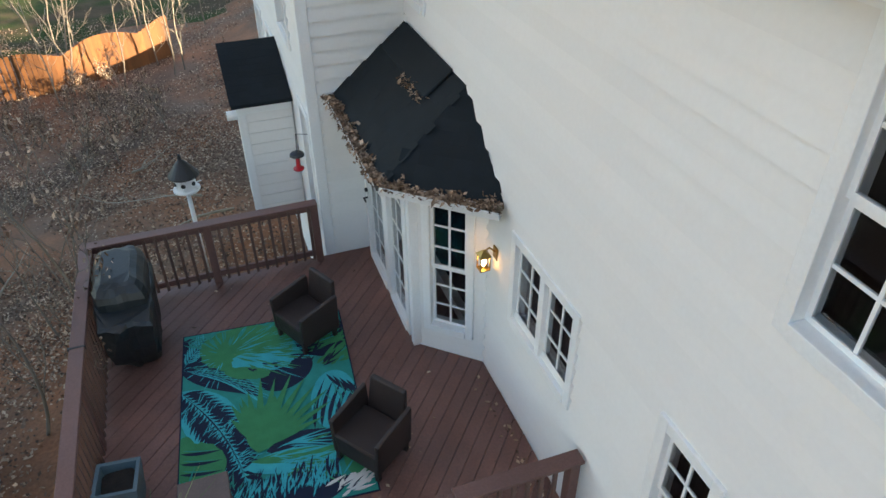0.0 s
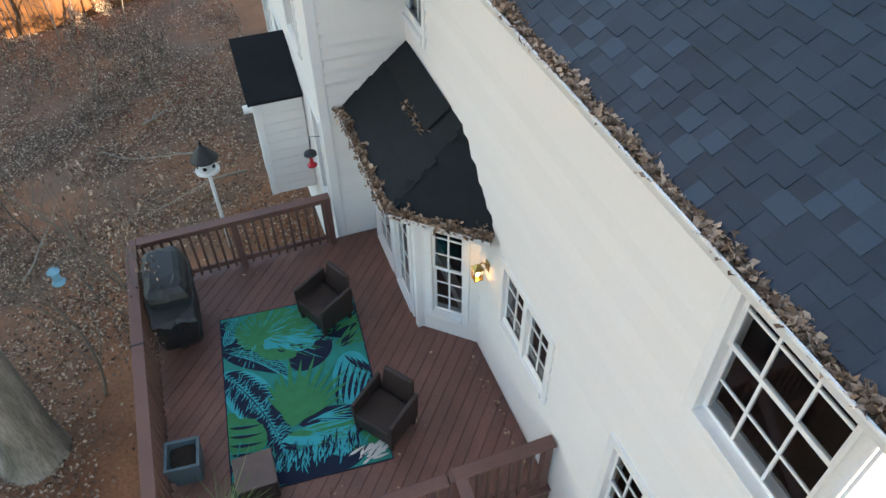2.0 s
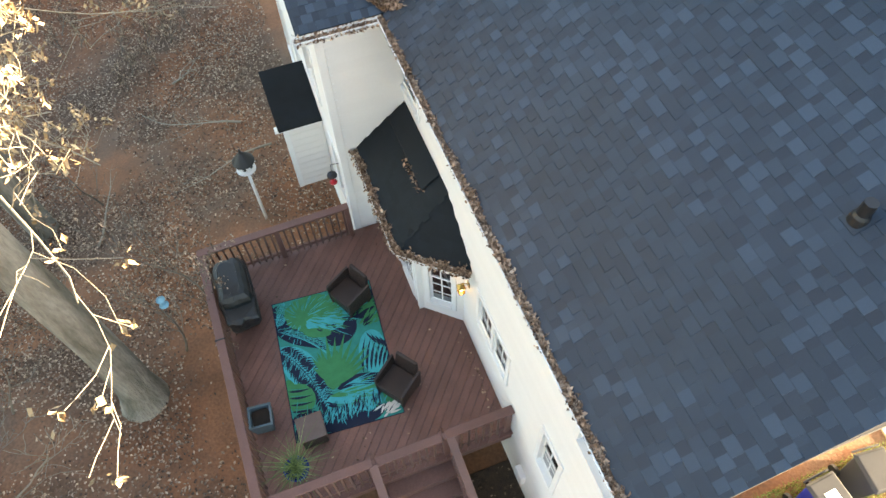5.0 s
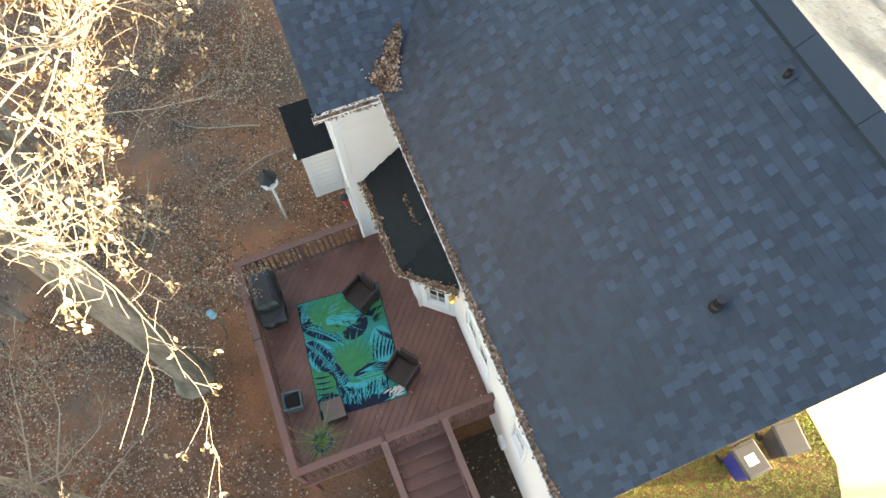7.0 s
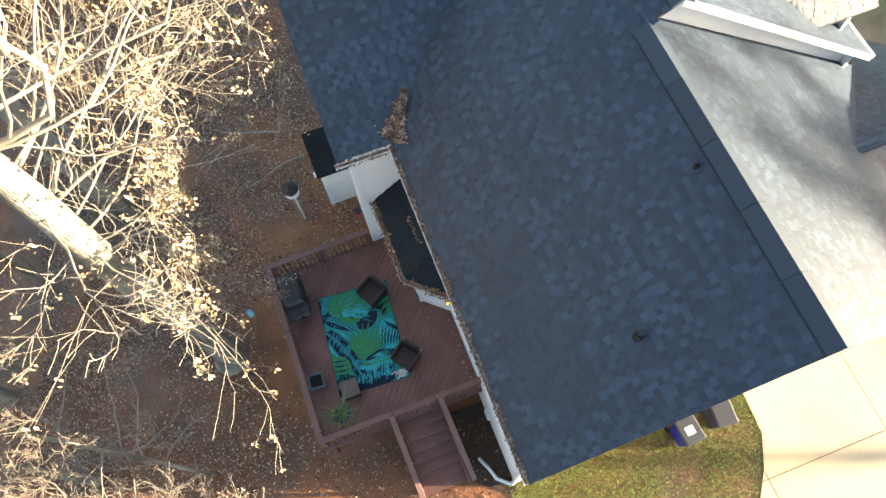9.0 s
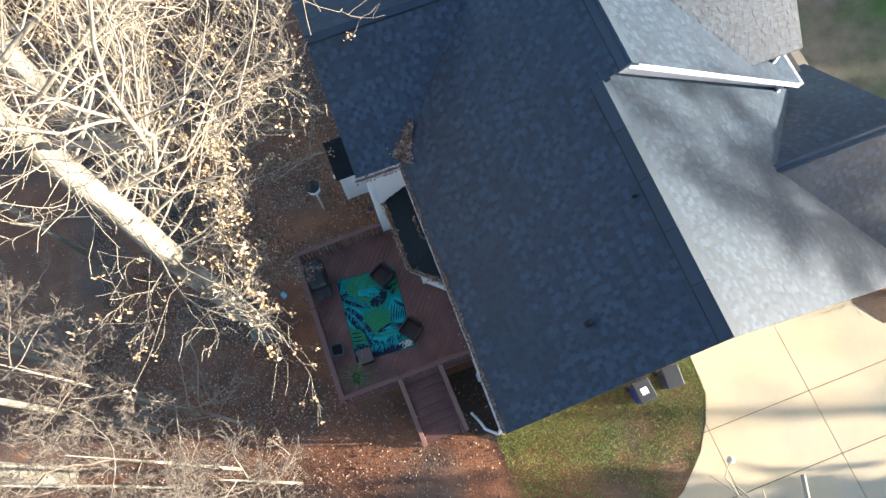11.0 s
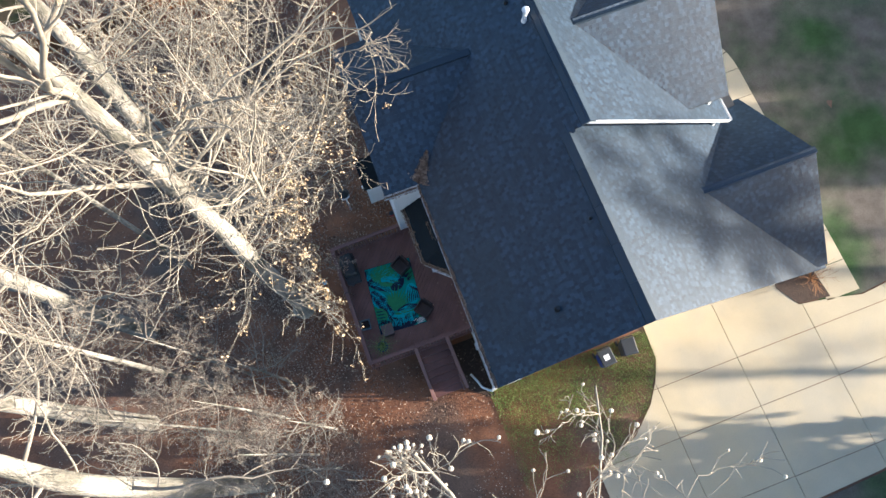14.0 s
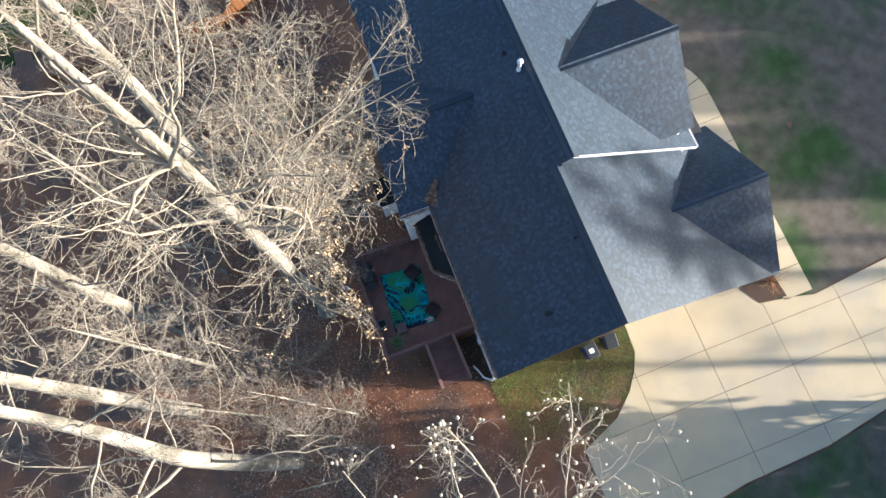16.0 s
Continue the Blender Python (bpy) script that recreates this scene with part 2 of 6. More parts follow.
# ---- ground ----
def ground_sheet():
    xs = np.concatenate([[-160, -90, -50], np.arange(-30, 32, 1.0), [50, 90, 160]])
    ys = np.concatenate([[-160, -90, -50], np.arange(-26, 40, 1.0), [60, 100, 160]])
    verts = [(x, y, ground_z(x, y) - 0.02 + 0.06 * (noise.noise(Vector((x * 0.35, y * 0.35, 0)))) * (1 if x < -4.6 or y > 6 or x > 18 else 0.15)) for y in ys for x in xs]
    w = len(xs)
    faces = [(j * w + i, j * w + i + 1, (j + 1) * w + i + 1, (j + 1) * w + i) for j in range(len(ys) - 1) for i in range(w - 1)]
    g = from_data("ground", verts, faces, M["soil"], smooth=True)
    g.data.materials.append(M["backlawn"])
    for f in g.data.polygons:
        if f.center.x < 5 and f.center.y > 26.5 + 0.8 * math.sin(f.center.x * 0.9) + 0.25 * f.center.x:
            f.material_index = 1
    structure(g, "bare red clay ground under fallen leaves, grassy at the back", "ground")


ground_sheet()

# driveway: slabs with open joints
DRIVE = [(6.85, -4.27), (6.75, -5.9), (6.35, -6.7), (5.75, -7.5), (4.7, -8.4), (2.75, -9.2), (2.75, -14.5), (5.5, -13.6), (9.0, -13.1), (13.2, -12.95), (16.6, -12.4), (26, -11.0), (26, -5.4), (20.1, -6.1), (16.0, -6.45), (14.8, -6.15), (13.3, -5.9), (12.75, -4.27)]


def clip(poly, nx, ny, d):
    out = []
    for i, p in enumerate(poly):
        q = poly[(i + 1) % len(poly)]
        a, b = nx * p[0] + ny * p[1] - d, nx * q[0] + ny * q[1] - d
        if a <= 0:
            out.append(p)
        if a * b < 0:
            t = a / (a - b)
            out.append((p[0] + t * (q[0] - p[0]), p[1] + t * (q[1] - p[1])))
    return out


def shrink_clip(poly, x0, x1, y0, y1):
    for n in ((-1, 0, -x0), (1, 0, x1), (0, -1, -y0), (0, 1, y1)):
        poly = clip(poly, *n) if len(poly) > 2 else poly
    return poly


def driveway():
    d = solid("driveway", M["soil"], [(3, -12.9, GROUND - 0.2, 20, -5, GROUND - 0.03)])
    structure(d, "pale concrete driveway of jointed slabs", "driveway")
    xs = [2.7, 6.3, 9.9, 13.45, 17.0, 20.6, 26.1]
    ys = [-14.6, -12.0, -9.1, -7.0, -4.2]
    for x0, x1 in zip(xs, xs[1:]):
        for y0, y1 in zip(ys, ys[1:]):
            poly = shrink_clip(DRIVE, x0 + 0.012, x1 - 0.012, y0 + 0.012, y1 - 0.012)
            if len(poly) > 2:
                bm = bmesh.new()
                prism(bm, poly, GROUND - 0.1, GROUND + 0.03)
                part("slab", bm, M["concrete"], d)
    w = solid("walkway", M["soil"], [(14.2, -6.1, GROUND - 0.2, 15.2, 6, GROUND - 0.03)])
    structure(w, "concrete front walk of square slabs", "walkway")
    y = -6.2
    while y < 4.5:
        bm = bmesh.new()
        prism(bm, [(14.5, y + 0.012), (16.0, y + 0.012), (16.0, y + 1.38), (14.5, y + 1.38)], GROUND - 0.1, GROUND + 0.03)
        part("slab", bm, M["concrete"], w)
        y += 1.4
    for k in range(5):
        a0, a1 = radians(k * 17), radians(k * 17 + 16)
        c = (12.6, 5.012)
        bm = bmesh.new()
        prism(bm, [(c[0] + r * math.cos(a), c[1] + r * math.sin(a)) for r, a in ((1.9, a0), (3.4, a0), (3.4, (a0 + a1) / 2), (3.4, a1), (1.9, a1))], GROUND - 0.1, GROUND + 0.03)
        part("slab", bm, M["concrete"], w)


driveway()


# ---- house walls ----
def holes(u0, u1, z0, z1, openings):
    """Cells of a wall that stay solid round its openings."""
    us = sorted({u0, u1, *[o[0] for o in openings], *[o[1] for o in openings]})
    zs = sorted({z0, z1, *[o[2] for o in openings], *[o[3] for o in openings]})
    for a, b in zip(us, us[1:]):
        for c, d in zip(zs, zs[1:]):
            if not any(o[0] < (a + b) / 2 < o[1] and o[2] < (c + d) / 2 < o[3] for o in openings):
                yield a, b, c, d


def frame_of(origin, direction):
    """Local axes of a wall: x along it, y into the house, z up."""
    d = Vector((*direction, 0)).normalized()
    n = Vector((-d.y, d.x, 0))
    return Matrix(((d.x, n.x, 0, origin[0]), (d.y, n.y, 0, origin[1]), (0, 0, 1, 0), (0, 0, 0, 1)))


def wall(name, label, m, length, z0, z1, openings, top=None, course=0.178, boards=True):
    """A wall with real openings, clad in lapped boards."""
    w = solid(name, M["trim"], [(a, 0.02, c, b, 0.16, d) for a, b, c, d in holes(0, length, z0, z1, openings)], m=m)
    structure(w, label, "wall")
    if not boards:
        return w
    z, cells = z0, []
    while z < z1 - 0.02:
        zb = min(z + course, z1)
        cuts = sorted((o[0], o[1]) for o in openings if o[2] < z + 0.06 and o[3] > z + 0.06)
        u = 0.0
        for a, b in cuts + [(length, length)]:
            if a - u > 0.02:
                bm = bmesh.new()
                vs = [bm.verts.new(m @ Vector(p)) for s in (u, a) for p in ((s, 0.02, z), (s, -0.022, z), (s, 0.010, zb + 0.004), (s, 0.02, zb + 0.004))]
                for f in ((0, 1, 2, 3), (7, 6, 5, 4), (0, 4, 5, 1), (1, 5, 6, 2), (2, 6, 7, 3), (3, 7, 4, 0)):
                    bm.faces.new([vs[i] for i in f])
                bmesh.ops.recalc_face_normals(bm, faces=bm.faces)
                part("siding_board", bm, M["siding"], w)
            u = max(u, b)
        z = zb
    return w


def window(name, label, m, u0, u1, z0, z1, cols=2, rows=2, units=1, sashes=2, trim_w=0.09):
    """A framed window in a wall's local axes: trim, sill, sashes with bars, and panes."""
    w = thing(name, label, "window", m @ Vector(((u0 + u1) / 2, 0, z0)), kind="structure")
    t = trim_w
    for nm, b in (("window_frame", (u0 - t, -0.035, z0 - t, u0 + 0.007, 0.1, z1 + t)), ("window_frame", (u1 - 0.007, -0.035, z0 - t, u1 + t, 0.1, z1 + t)),
                  ("window_frame", (u0 + 0.007, -0.035, z1 - 0.007, u1 - 0.007, 0.1, z1 + t)), ("window_sill", (u0 + 0.007, -0.05, z0 - t, u1 - 0.007, 0.1, z0 + 0.007))):
        solid(nm, M["trim"], [b], w, bevel=0.004, m=m)
    span = (u1 - u0) / units
    for k in range(units):
        a, b = u0 + k * span, u0 + (k + 1) * span
        if k:
            solid("mullion", M["trim"], [(a - 0.045, -0.03, z0, a + 0.045, 0.1, z1)], w, bevel=0.004, m=m)
        a, b = (a + 0.045 if k else a), (b - 0.045 if k < units - 1 else b)
        for s in range(sashes):
            c, d = z0 + s * (z1 - z0) / sashes, z0 + (s + 1) * (z1 - z0) / sashes
            y = 0.02 + 0.03 * (sashes - 1 - s) * 0 + (0.03 if s == 0 and sashes > 1 else 0.0)
            r = 0.04
            sash = solid("sash", M["trim"], [(a, y, c, a + r, y + 0.03, d), (b - r, y, c, b, y + 0.03, d), (a + r, y, c, b - r, y + 0.03, c + r), (a + r, y, d - r, b - r, y + 0.03, d)], w, m=m)
            for i in range(1, cols):
                u = a + i * (b - a) / cols
                solid("glazing_bar", M["trim"], [(u - 0.011, y + 0.004, c + r, u + 0.011, y + 0.026, d - r)], sash, m=m)
            for j in range(1, rows):
                z = c + j * (d - c) / rows
                solid("glazing_bar", M["trim"], [(a + r, y + 0.006, z - 0.011, b - r, y + 0.024, z + 0.011)], sash, m=m)
            pane = solid("pane", M["glass"], [(a + r, y + 0.013, c + r, b - r, y + 0.017, d - r)], sash, m=m)
    return w


BACK = frame_of((0, 2.75), (0, -1))
y_of = lambda y: 2.75 - y
W1, W3 = (y_of(-0.70), y_of(-1.82), 1.27, 2.18), (y_of(-3.09), y_of(-3.57), 1.0, 2.25)
U0, U2 = (y_of(-3.67), y_of(-4.58), 3.70, 5.1), (y_of(2.78), y_of(1.98), 3.58, 5.1)
wall("wall_west", "white lapped siding wall facing the deck", BACK, y_of(-4.7), GROUND, 5.45, [W1, W3, U0, U2, (0.15, 2.7, 0.0, 2.1)])
window("window_1", "white double kitchen window with divided panes", BACK, *W1, cols=2, rows=3, units=2, sashes=1)
window("window_2", "narrow white divided window with dark panes", BACK, *W3, cols=2, rows=2)
window("window_3", "large white upstairs window with dark divided panes", BACK, *U0, cols=3, rows=2)
window("window_4", "white upstairs window beside the gutter", BACK, *U2, cols=2, rows=2)

BUMP_S = frame_of((-1.28, 2.75), (1, 0))
wall("wall_south_wing", "white lapped siding wall of the projecting wing", BUMP_S, 1.28, GROUND, 5.42, [])
BUMP_W = frame_of((-1.28, 8.2), (0, -1))
v_of = lambda y: 8.2 - y
BW = [(v_of(3.50), v_of(2.98), 0.45, 2.0), (v_of(4.6), v_of(3.75), 2.75, 4.3), (v_of(6.4), v_of(5.6), 0.6, 2.1), (v_of(7.9), v_of(7.2), 0.6, 2.1)]
wall("wall_west_wing", "white lapped siding wall of the wing facing the woods", BUMP_W, 5.45, GROUND, 5.42, BW)
for k, o in enumerate(BW):
    window("window_%d" % (5 + k), "white wing window with dark panes", BUMP_W, *o, cols=2, rows=2)
structure(solid("wall_south", M["siding"], [(0.165, -4.68, GROUND, 1.2, -4.54, 5.5), (1.06, -4.54, GROUND, 1.2, -4.2, 5.9), (1.2, -4.25, GROUND, 12.65, -4.12, 2.2)]), "white siding gable wall beside the driveway", "wall")
bm = bmesh.new()
vs = [bm.verts.new((x, y, z)) for y in (-4.24, -4.13) for x, z in ((1.2, 2.2), (12.6, 2.2), (RIDGE_S, back_z(RIDGE_S) - 0.14), (1.2, back_z(1.2) - 0.14))]
for f in ((0, 1, 2, 3), (7, 6, 5, 4), (0, 4, 5, 1), (1, 5, 6, 2), (2, 6, 7, 3), (3, 7, 4, 0)):
    bm.faces.new([vs[i] for i in f])
structure(part("wall_south_gable", bm, M["siding"]), "white gable end wall under the roof", "wall")
# unseen slab, added so no sun leaks through the attic into the room
structure(solid("ceiling", M["trim"], [(0.17, -4.5, 5.2, 2.59, 9.0, 5.25)]), "unseen ceiling slab added to block sun from the attic", "ceiling")
structure(solid("wall_east", M["siding"], [(12.65, -4.2, GROUND, 12.8, 1.0, 2.3), (10.85, 1.2, GROUND, 10.97, 12.4, 4.2)]), "white front wall under the low eaves", "wall")
structure(solid("wall_north", M["siding"], [(-1.12, 8.05, GROUND, 0.0, 8.2, 5.4), (0.0, 8.2, GROUND, 0.16, 12.4, 5.4), (0.16, 12.25, GROUND, 10.84, 12.4, 4.2)]), "white north wall of the house", "wall")
# floors and inner wall: the rooms' dimness is in their near-black colour
structure(solid("floor", M["dark"], [(0.17, -4.5, -0.2, 12.6, 9.2, -0.02)]), "inside floor, coloured dark for the unlit room", "floor")
structure(solid("floor_upper", M["dark"], [(0.17, -4.5, 2.6, 12.6, 9.2, 2.75)]), "inside upper floor, coloured dark for the unlit room", "floor")
structure(solid("wall_inside", M["dark"], [(2.6, -4.5, -0.01, 2.7, 9.1, 2.59), (2.6, -4.5, 2.76, 2.7, 9.1, 5.4)]), "inner wall behind the windows, coloured dark for the unlit room", "wall")

# white corner boards, standing proud of the siding
corner = lambda nm, x0, y0, x1, y1, z0, z1, lab: structure(solid(nm, M["trim"], [(x0, y0, z0, x1, y1, z1)], bevel=0.004), lab, "corner board")
corner("trim_wing_corner", -1.305, 2.72, -1.17, 2.735, GROUND, 5.5, "white painted corner board of the wing")
corner("trim_wing_corner_west", -1.305, 2.735, -1.295, 2.87, GROUND, 5.5, "white painted corner board of the wing")
corner("trim_south_corner", -0.03, -4.72, -0.015, -4.59, GROUND, 5.5, "white painted corner board of the house")

# fascia and soffit under the back eave
structure(solid("soffit", M["trim"], [(EAVE_X + 0.02, -5.05, 5.26, 0.0, 2.3, 5.29)]), "white soffit under the back eave", "soffit")
structure(solid("fascia", M["trim"], [(EAVE_X - 0.005, -5.06, 5.26, EAVE_X + 0.018, 2.3, 5.40)]), "white fascia board behind the gutter", "fascia")


# ---- roofs ----
def on_plane(f, poly, name, mat, label, thick=0.06, cat="roof"):
    bm = bmesh.new()
    prism(bm, poly, lambda x, y: f(x, y) - thick, f)
    return structure(part(name, bm, mat), label, cat)


def shingles(parent, f, up, along, origin, length, run, inside, mat, piece_mat=None, near=None, course=0.125, seed=1, name="shingles", wide=(0.095, 0.17)):
    """Courses of overlapping tabs laid on the plane f; up and along are plan directions, run the plan distance up the slope."""
    rnd = random.Random(seed)
    verts, faces, tones, count, pieces = [], [], [], 0, []
    gx = (f(origin[0] + up[0], origin[1] + up[1]) - f(*origin))
    step = course / math.sqrt(1 + gx * gx)
    k = 0
    while k * step < run:
        s, a, raised = k * step, 0.0, rnd.random() < 0.5
        while a < length:
            raised = not raised if rnd.random() < 0.88 else raised
            w = min(rnd.uniform(*wide) * (1.1 if raised else 0.8) * (rnd.uniform(0.25, 1) if a == 0 else 1), length - a + 0.004)
            c = (origin[0] + up[0] * (s + step / 2) + along[0] * (a + w / 2), origin[1] + up[1] * (s + step / 2) + along[1] * (a + w / 2))
            if inside(*c):
                lift = ((0.010 if raised else 0.003) + rnd.uniform(0, 0.003)) * (0.3 if mat == M["bay_shingle"] else 1)
                pts = []
                for ds, da, h in ((0, 0, lift), (0, w, lift), (step * 1.05, w, 0.001 + lift * 0.3), (step * 1.05, 0, 0.001 + lift * 0.3), (0, 0, -0.002), (0, w, -0.002)):
                    x = origin[0] + up[0] * (s + ds) + along[0] * (a + da)
                    y = origin[1] + up[1] * (s + ds) + along[1] * (a + da)
                    pts.append((x, y, f(x, y) + h))
                loc = [(0, 1, 2, 3), (4, 5, 1, 0), (4, 0, 3), (5, 2, 1)]
                if near and near(*c) and count < 300:
                    count += 1
                    pieces.append((pts, loc))
                else:
                    n = len(verts)
                    verts += pts
                    faces += [tuple(n + i for i in q) for q in loc]
                    tones += [int(raised)] * len(loc)
            a += w
        k += 1
    sheet_ob = tagged(from_data(name, verts, faces, mat, parent), kind="stuff")
    if mat == M["shingle"]:
        sheet_ob.data.materials.append(M["shingle_tab"])
        sheet_ob.data.polygons.foreach_set("material_index", tones)
    return pieces


# back slope, in two widths of plan
back_poly = [(EAVE_X, SOUTH), (RIDGE_S, SOUTH), (RIDGE_S, STEP_Y), (RIDGE_N, STEP_Y), (RIDGE_N, NORTH), (EAVE_X, NORTH)]
roof_back = on_plane(back_z, back_poly, "roof_back", M["underlay"], "dark grey shingled back roof slope")
PIECES = []
PIECES.append((roof_back, shingles(roof_back, back_z, (1, 0), (0, 1), (EAVE_X - 0.03, SOUTH), NORTH - SOUTH, 5.3, lambda x, y: x < (RIDGE_S if y < STEP_Y else RIDGE_N) - 0.02,
                                   M["shingle"], near=lambda x, y: 0.2 < x < 2.4 and -4.2 < y < -0.6, seed=3)))
roof_fs = on_plane(front_s, [(RIDGE_S, SOUTH), (13.05, SOUTH), (13.05, STEP_Y + 0.3), (RIDGE_S, STEP_Y + 0.3)], "roof_front_south", M["underlay"], "sunlit grey shingled front roof slope")
shingles(roof_fs, front_s, (-1, 0), (0, 1), (13.08, SOUTH), STEP_Y + 0.3 - SOUTH, 13.08 - RIDGE_S, lambda x, y: True, M["shingle"], seed=4)
roof_fn = on_plane(front_n, [(RIDGE_N, STEP_Y), (EAVE_N, STEP_Y), (EAVE_N, NORTH), (RIDGE_N, NORTH)], "roof_front_north", M["underlay"], "sunlit grey shingled upper front roof slope", thick=0.08)
shingles(roof_fn, front_n, (-1, 0), (0, 1), (EAVE_N + 0.03, STEP_Y), NORTH - STEP_Y, EAVE_N + 0.03 - RIDGE_N, lambda x, y: True, M["shingle"], seed=5)
structure(solid("trim_roof_step", M["trim"], [(0, 0, -0.16, 1, 0.022, 0.028)], m=Matrix(((EAVE_N - RIDGE_N, 0, 0, RIDGE_N), (0, 1, 0, STEP_Y - 0.024), (-FRONT_N * (EAVE_N - RIDGE_N), 0, 1, front_n(RIDGE_N)), (0, 0, 0, 1)))), "white painted rake board at the roof step", "rake board")


bm = bmesh.new()
step = [(RIDGE_S, front_s(RIDGE_S) - 0.1), (EAVE_N - 0.3, front_s(EAVE_N - 0.3) - 0.1), (EAVE_N - 0.3, front_n(EAVE_N - 0.3) - 0.085), (RIDGE_N, front_n(RIDGE_N) - 0.085), (RIDGE_S, back_z(RIDGE_S) - 0.065)]
vs = [bm.verts.new((x, y, z)) for y in (STEP_Y + 0.302, STEP_Y + 0.4) for x, z in step]
for q in ((0, 1, 2, 3, 4), (9, 8, 7, 6, 5), *[(i, i + 5, (i + 1) % 5 + 5, (i + 1) % 5) for i in range(5)]):
    bm.faces.new([vs[i] for i in q])
bmesh.ops.recalc_face_normals(bm, faces=bm.faces)
structure(part("roof_step_wall", bm, M["siding"]), "white sided step between the two front slopes", "roof step")


def ridge_cap(name, x, y0, y1, z):
    r = thing(name, "raised ridge vent capped with shingles", "ridge vent", (x, y0, z), kind="structure")
    n = max(1, int((y1 - y0) / 1.2))
    for k in range(n):
        a, b = y0 + k * (y1 - y0) / n + 0.004, y0 + (k + 1) * (y1 - y0) / n - 0.004
        bm = bmesh.new()
        prof = ((-0.24, -0.154 + 0.085), (0, 0.1), (0.22, -0.158 + 0.085), (0.22, -0.158 + 0.01), (0, 0.01), (-0.24, -0.154 + 0.01))
        p = [[bm.verts.new((x + u, yy, z + h)) for u, h in prof] for yy in (a, b)]
        for i in range(6):
            bm.faces.new((p[0][i], p[0][(i + 1) % 6], p[1][(i + 1) % 6], p[1][i]))
        bm.faces.new(p[0][::-1])
        bm.faces.new(p[1])
        bmesh.ops.recalc_face_normals(bm, faces=bm.faces)
        part("cap_shingle", bm, M["shingle_piece"], r)


ridge_cap("ridge_vent_south", RIDGE_S, SOUTH, STEP_Y, back_z(RIDGE_S))
ridge_cap("ridge_vent_north", RIDGE_N, STEP_Y - 0.05, NORTH, back_z(RIDGE_N))


# front cross gables
def cross_gable(name, y, zr, xw, xe, half, base, label):
    s = 0.765
    north = lambda px, py: zr - s * (py - y)
    south = lambda px, py: zr - s * (y - py)
    low = zr - s * half
    g = thing(name, label, "gable roof", (xe, y, zr), kind="structure")
    for f, sg in ((north, 1), (south, -1)):
        poly = [(xw, y), (xe, y), (xe, y + sg * half), (base(half), y + sg * half)]
        if sg < 0:
            poly = poly[::-1]
        bm = bmesh.new()
        prism(bm, poly, lambda px, py: f(px, py) - 0.05, f)
        slope = part("roof_slope", bm, M["underlay"], g)
        shingles(slope, f, (0, -sg), (1, 0), (min(xw, base(half)), y + sg * half), xe + 0.02 - min(xw, base(half)), half, lambda px, py: px > xw + (base(half) - xw) * abs(py - y) / half, M["shingle"], seed=7 + sg)
    solid("gable_wall", M["siding"], [(xe - 0.4, y - half + 0.2, GROUND, xe - 0.3, y + half - 0.2, low)], g)
    bm = bmesh.new()
    vs = [bm.verts.new((x, py, z)) for x in (xe - 0.4, xe - 0.3) for py, z in ((y - half + 0.2, low), (y + half - 0.2, low), (y, zr - 0.1))]
    for q in ((0, 1, 2), (5, 4, 3), (0, 3, 4, 1), (1, 4, 5, 2), (2, 5, 3, 0)):
        bm.faces.new([vs[i] for i in q])
    part("gable_peak", bm, M["siding"], g)
    solid("ridge_cap", M["shingle_piece"], [(xw, y - 0.12, zr - 0.05, xe + 0.03, y + 0.12, zr + 0.03)], g)


cross_gable("gable_roof_south", -1.36, 5.28, 8.66, 12.95, 3.62, lambda d: 8.66 + 0.765 * d / FRONT, "steep front gable roof over the garage end")
cross_gable("gable_roof_north", 4.82, 8.0, 6.08, 11.0, 3.3, lambda d: 6.08 + 0.765 * d / FRONT_N, "steep front gable roof over the upper storey")

# wing roof
WING_Y = 5.35
wing_s = lambda x, y: 5.44 + 0.67 * (y - 2.35)
wing_n = lambda x, y: wing_s(0, WING_Y) - 0.67 * (y - WING_Y)
span = WING_Y - 2.35
roof_wing = on_plane(wing_s, [(-1.55, 2.35), (-0.27, 2.35), (-0.27 + span, WING_Y), (-1.55, WING_Y)], "roof_wing_south", M["underlay"], "dark shingled roof slope of the wing")
shingles(roof_wing, wing_s, (0, 1), (1, 0), (-1.57, 2.32), 4.4, span, lambda x, y: x < -0.27 + (y - 2.35), M["shingle"], seed=11)
roof_wing2 = on_plane(wing_n, [(-1.55, WING_Y), (-0.27 + span, WING_Y), (-0.27, WING_Y + span), (-1.55, WING_Y + span)], "roof_wing_north", M["underlay"], "dark shingled roof slope of the wing")
shingles(roof_wing2, wing_n, (0, -1), (1, 0), (-1.57, WING_Y + span), 4.4, span, lambda x, y: x < -0.27 + (WING_Y + span - y), M["shingle"], seed=12)
structure(solid("ridge_cap_wing", M["shingle_piece"], [(-1.57, WING_Y - 0.12, wing_s(0, WING_Y) - 0.05, 2.7, WING_Y + 0.12, wing_s(0, WING_Y) + 0.025)]), "dark shingle cap on the wing's ridge", "ridge cap")


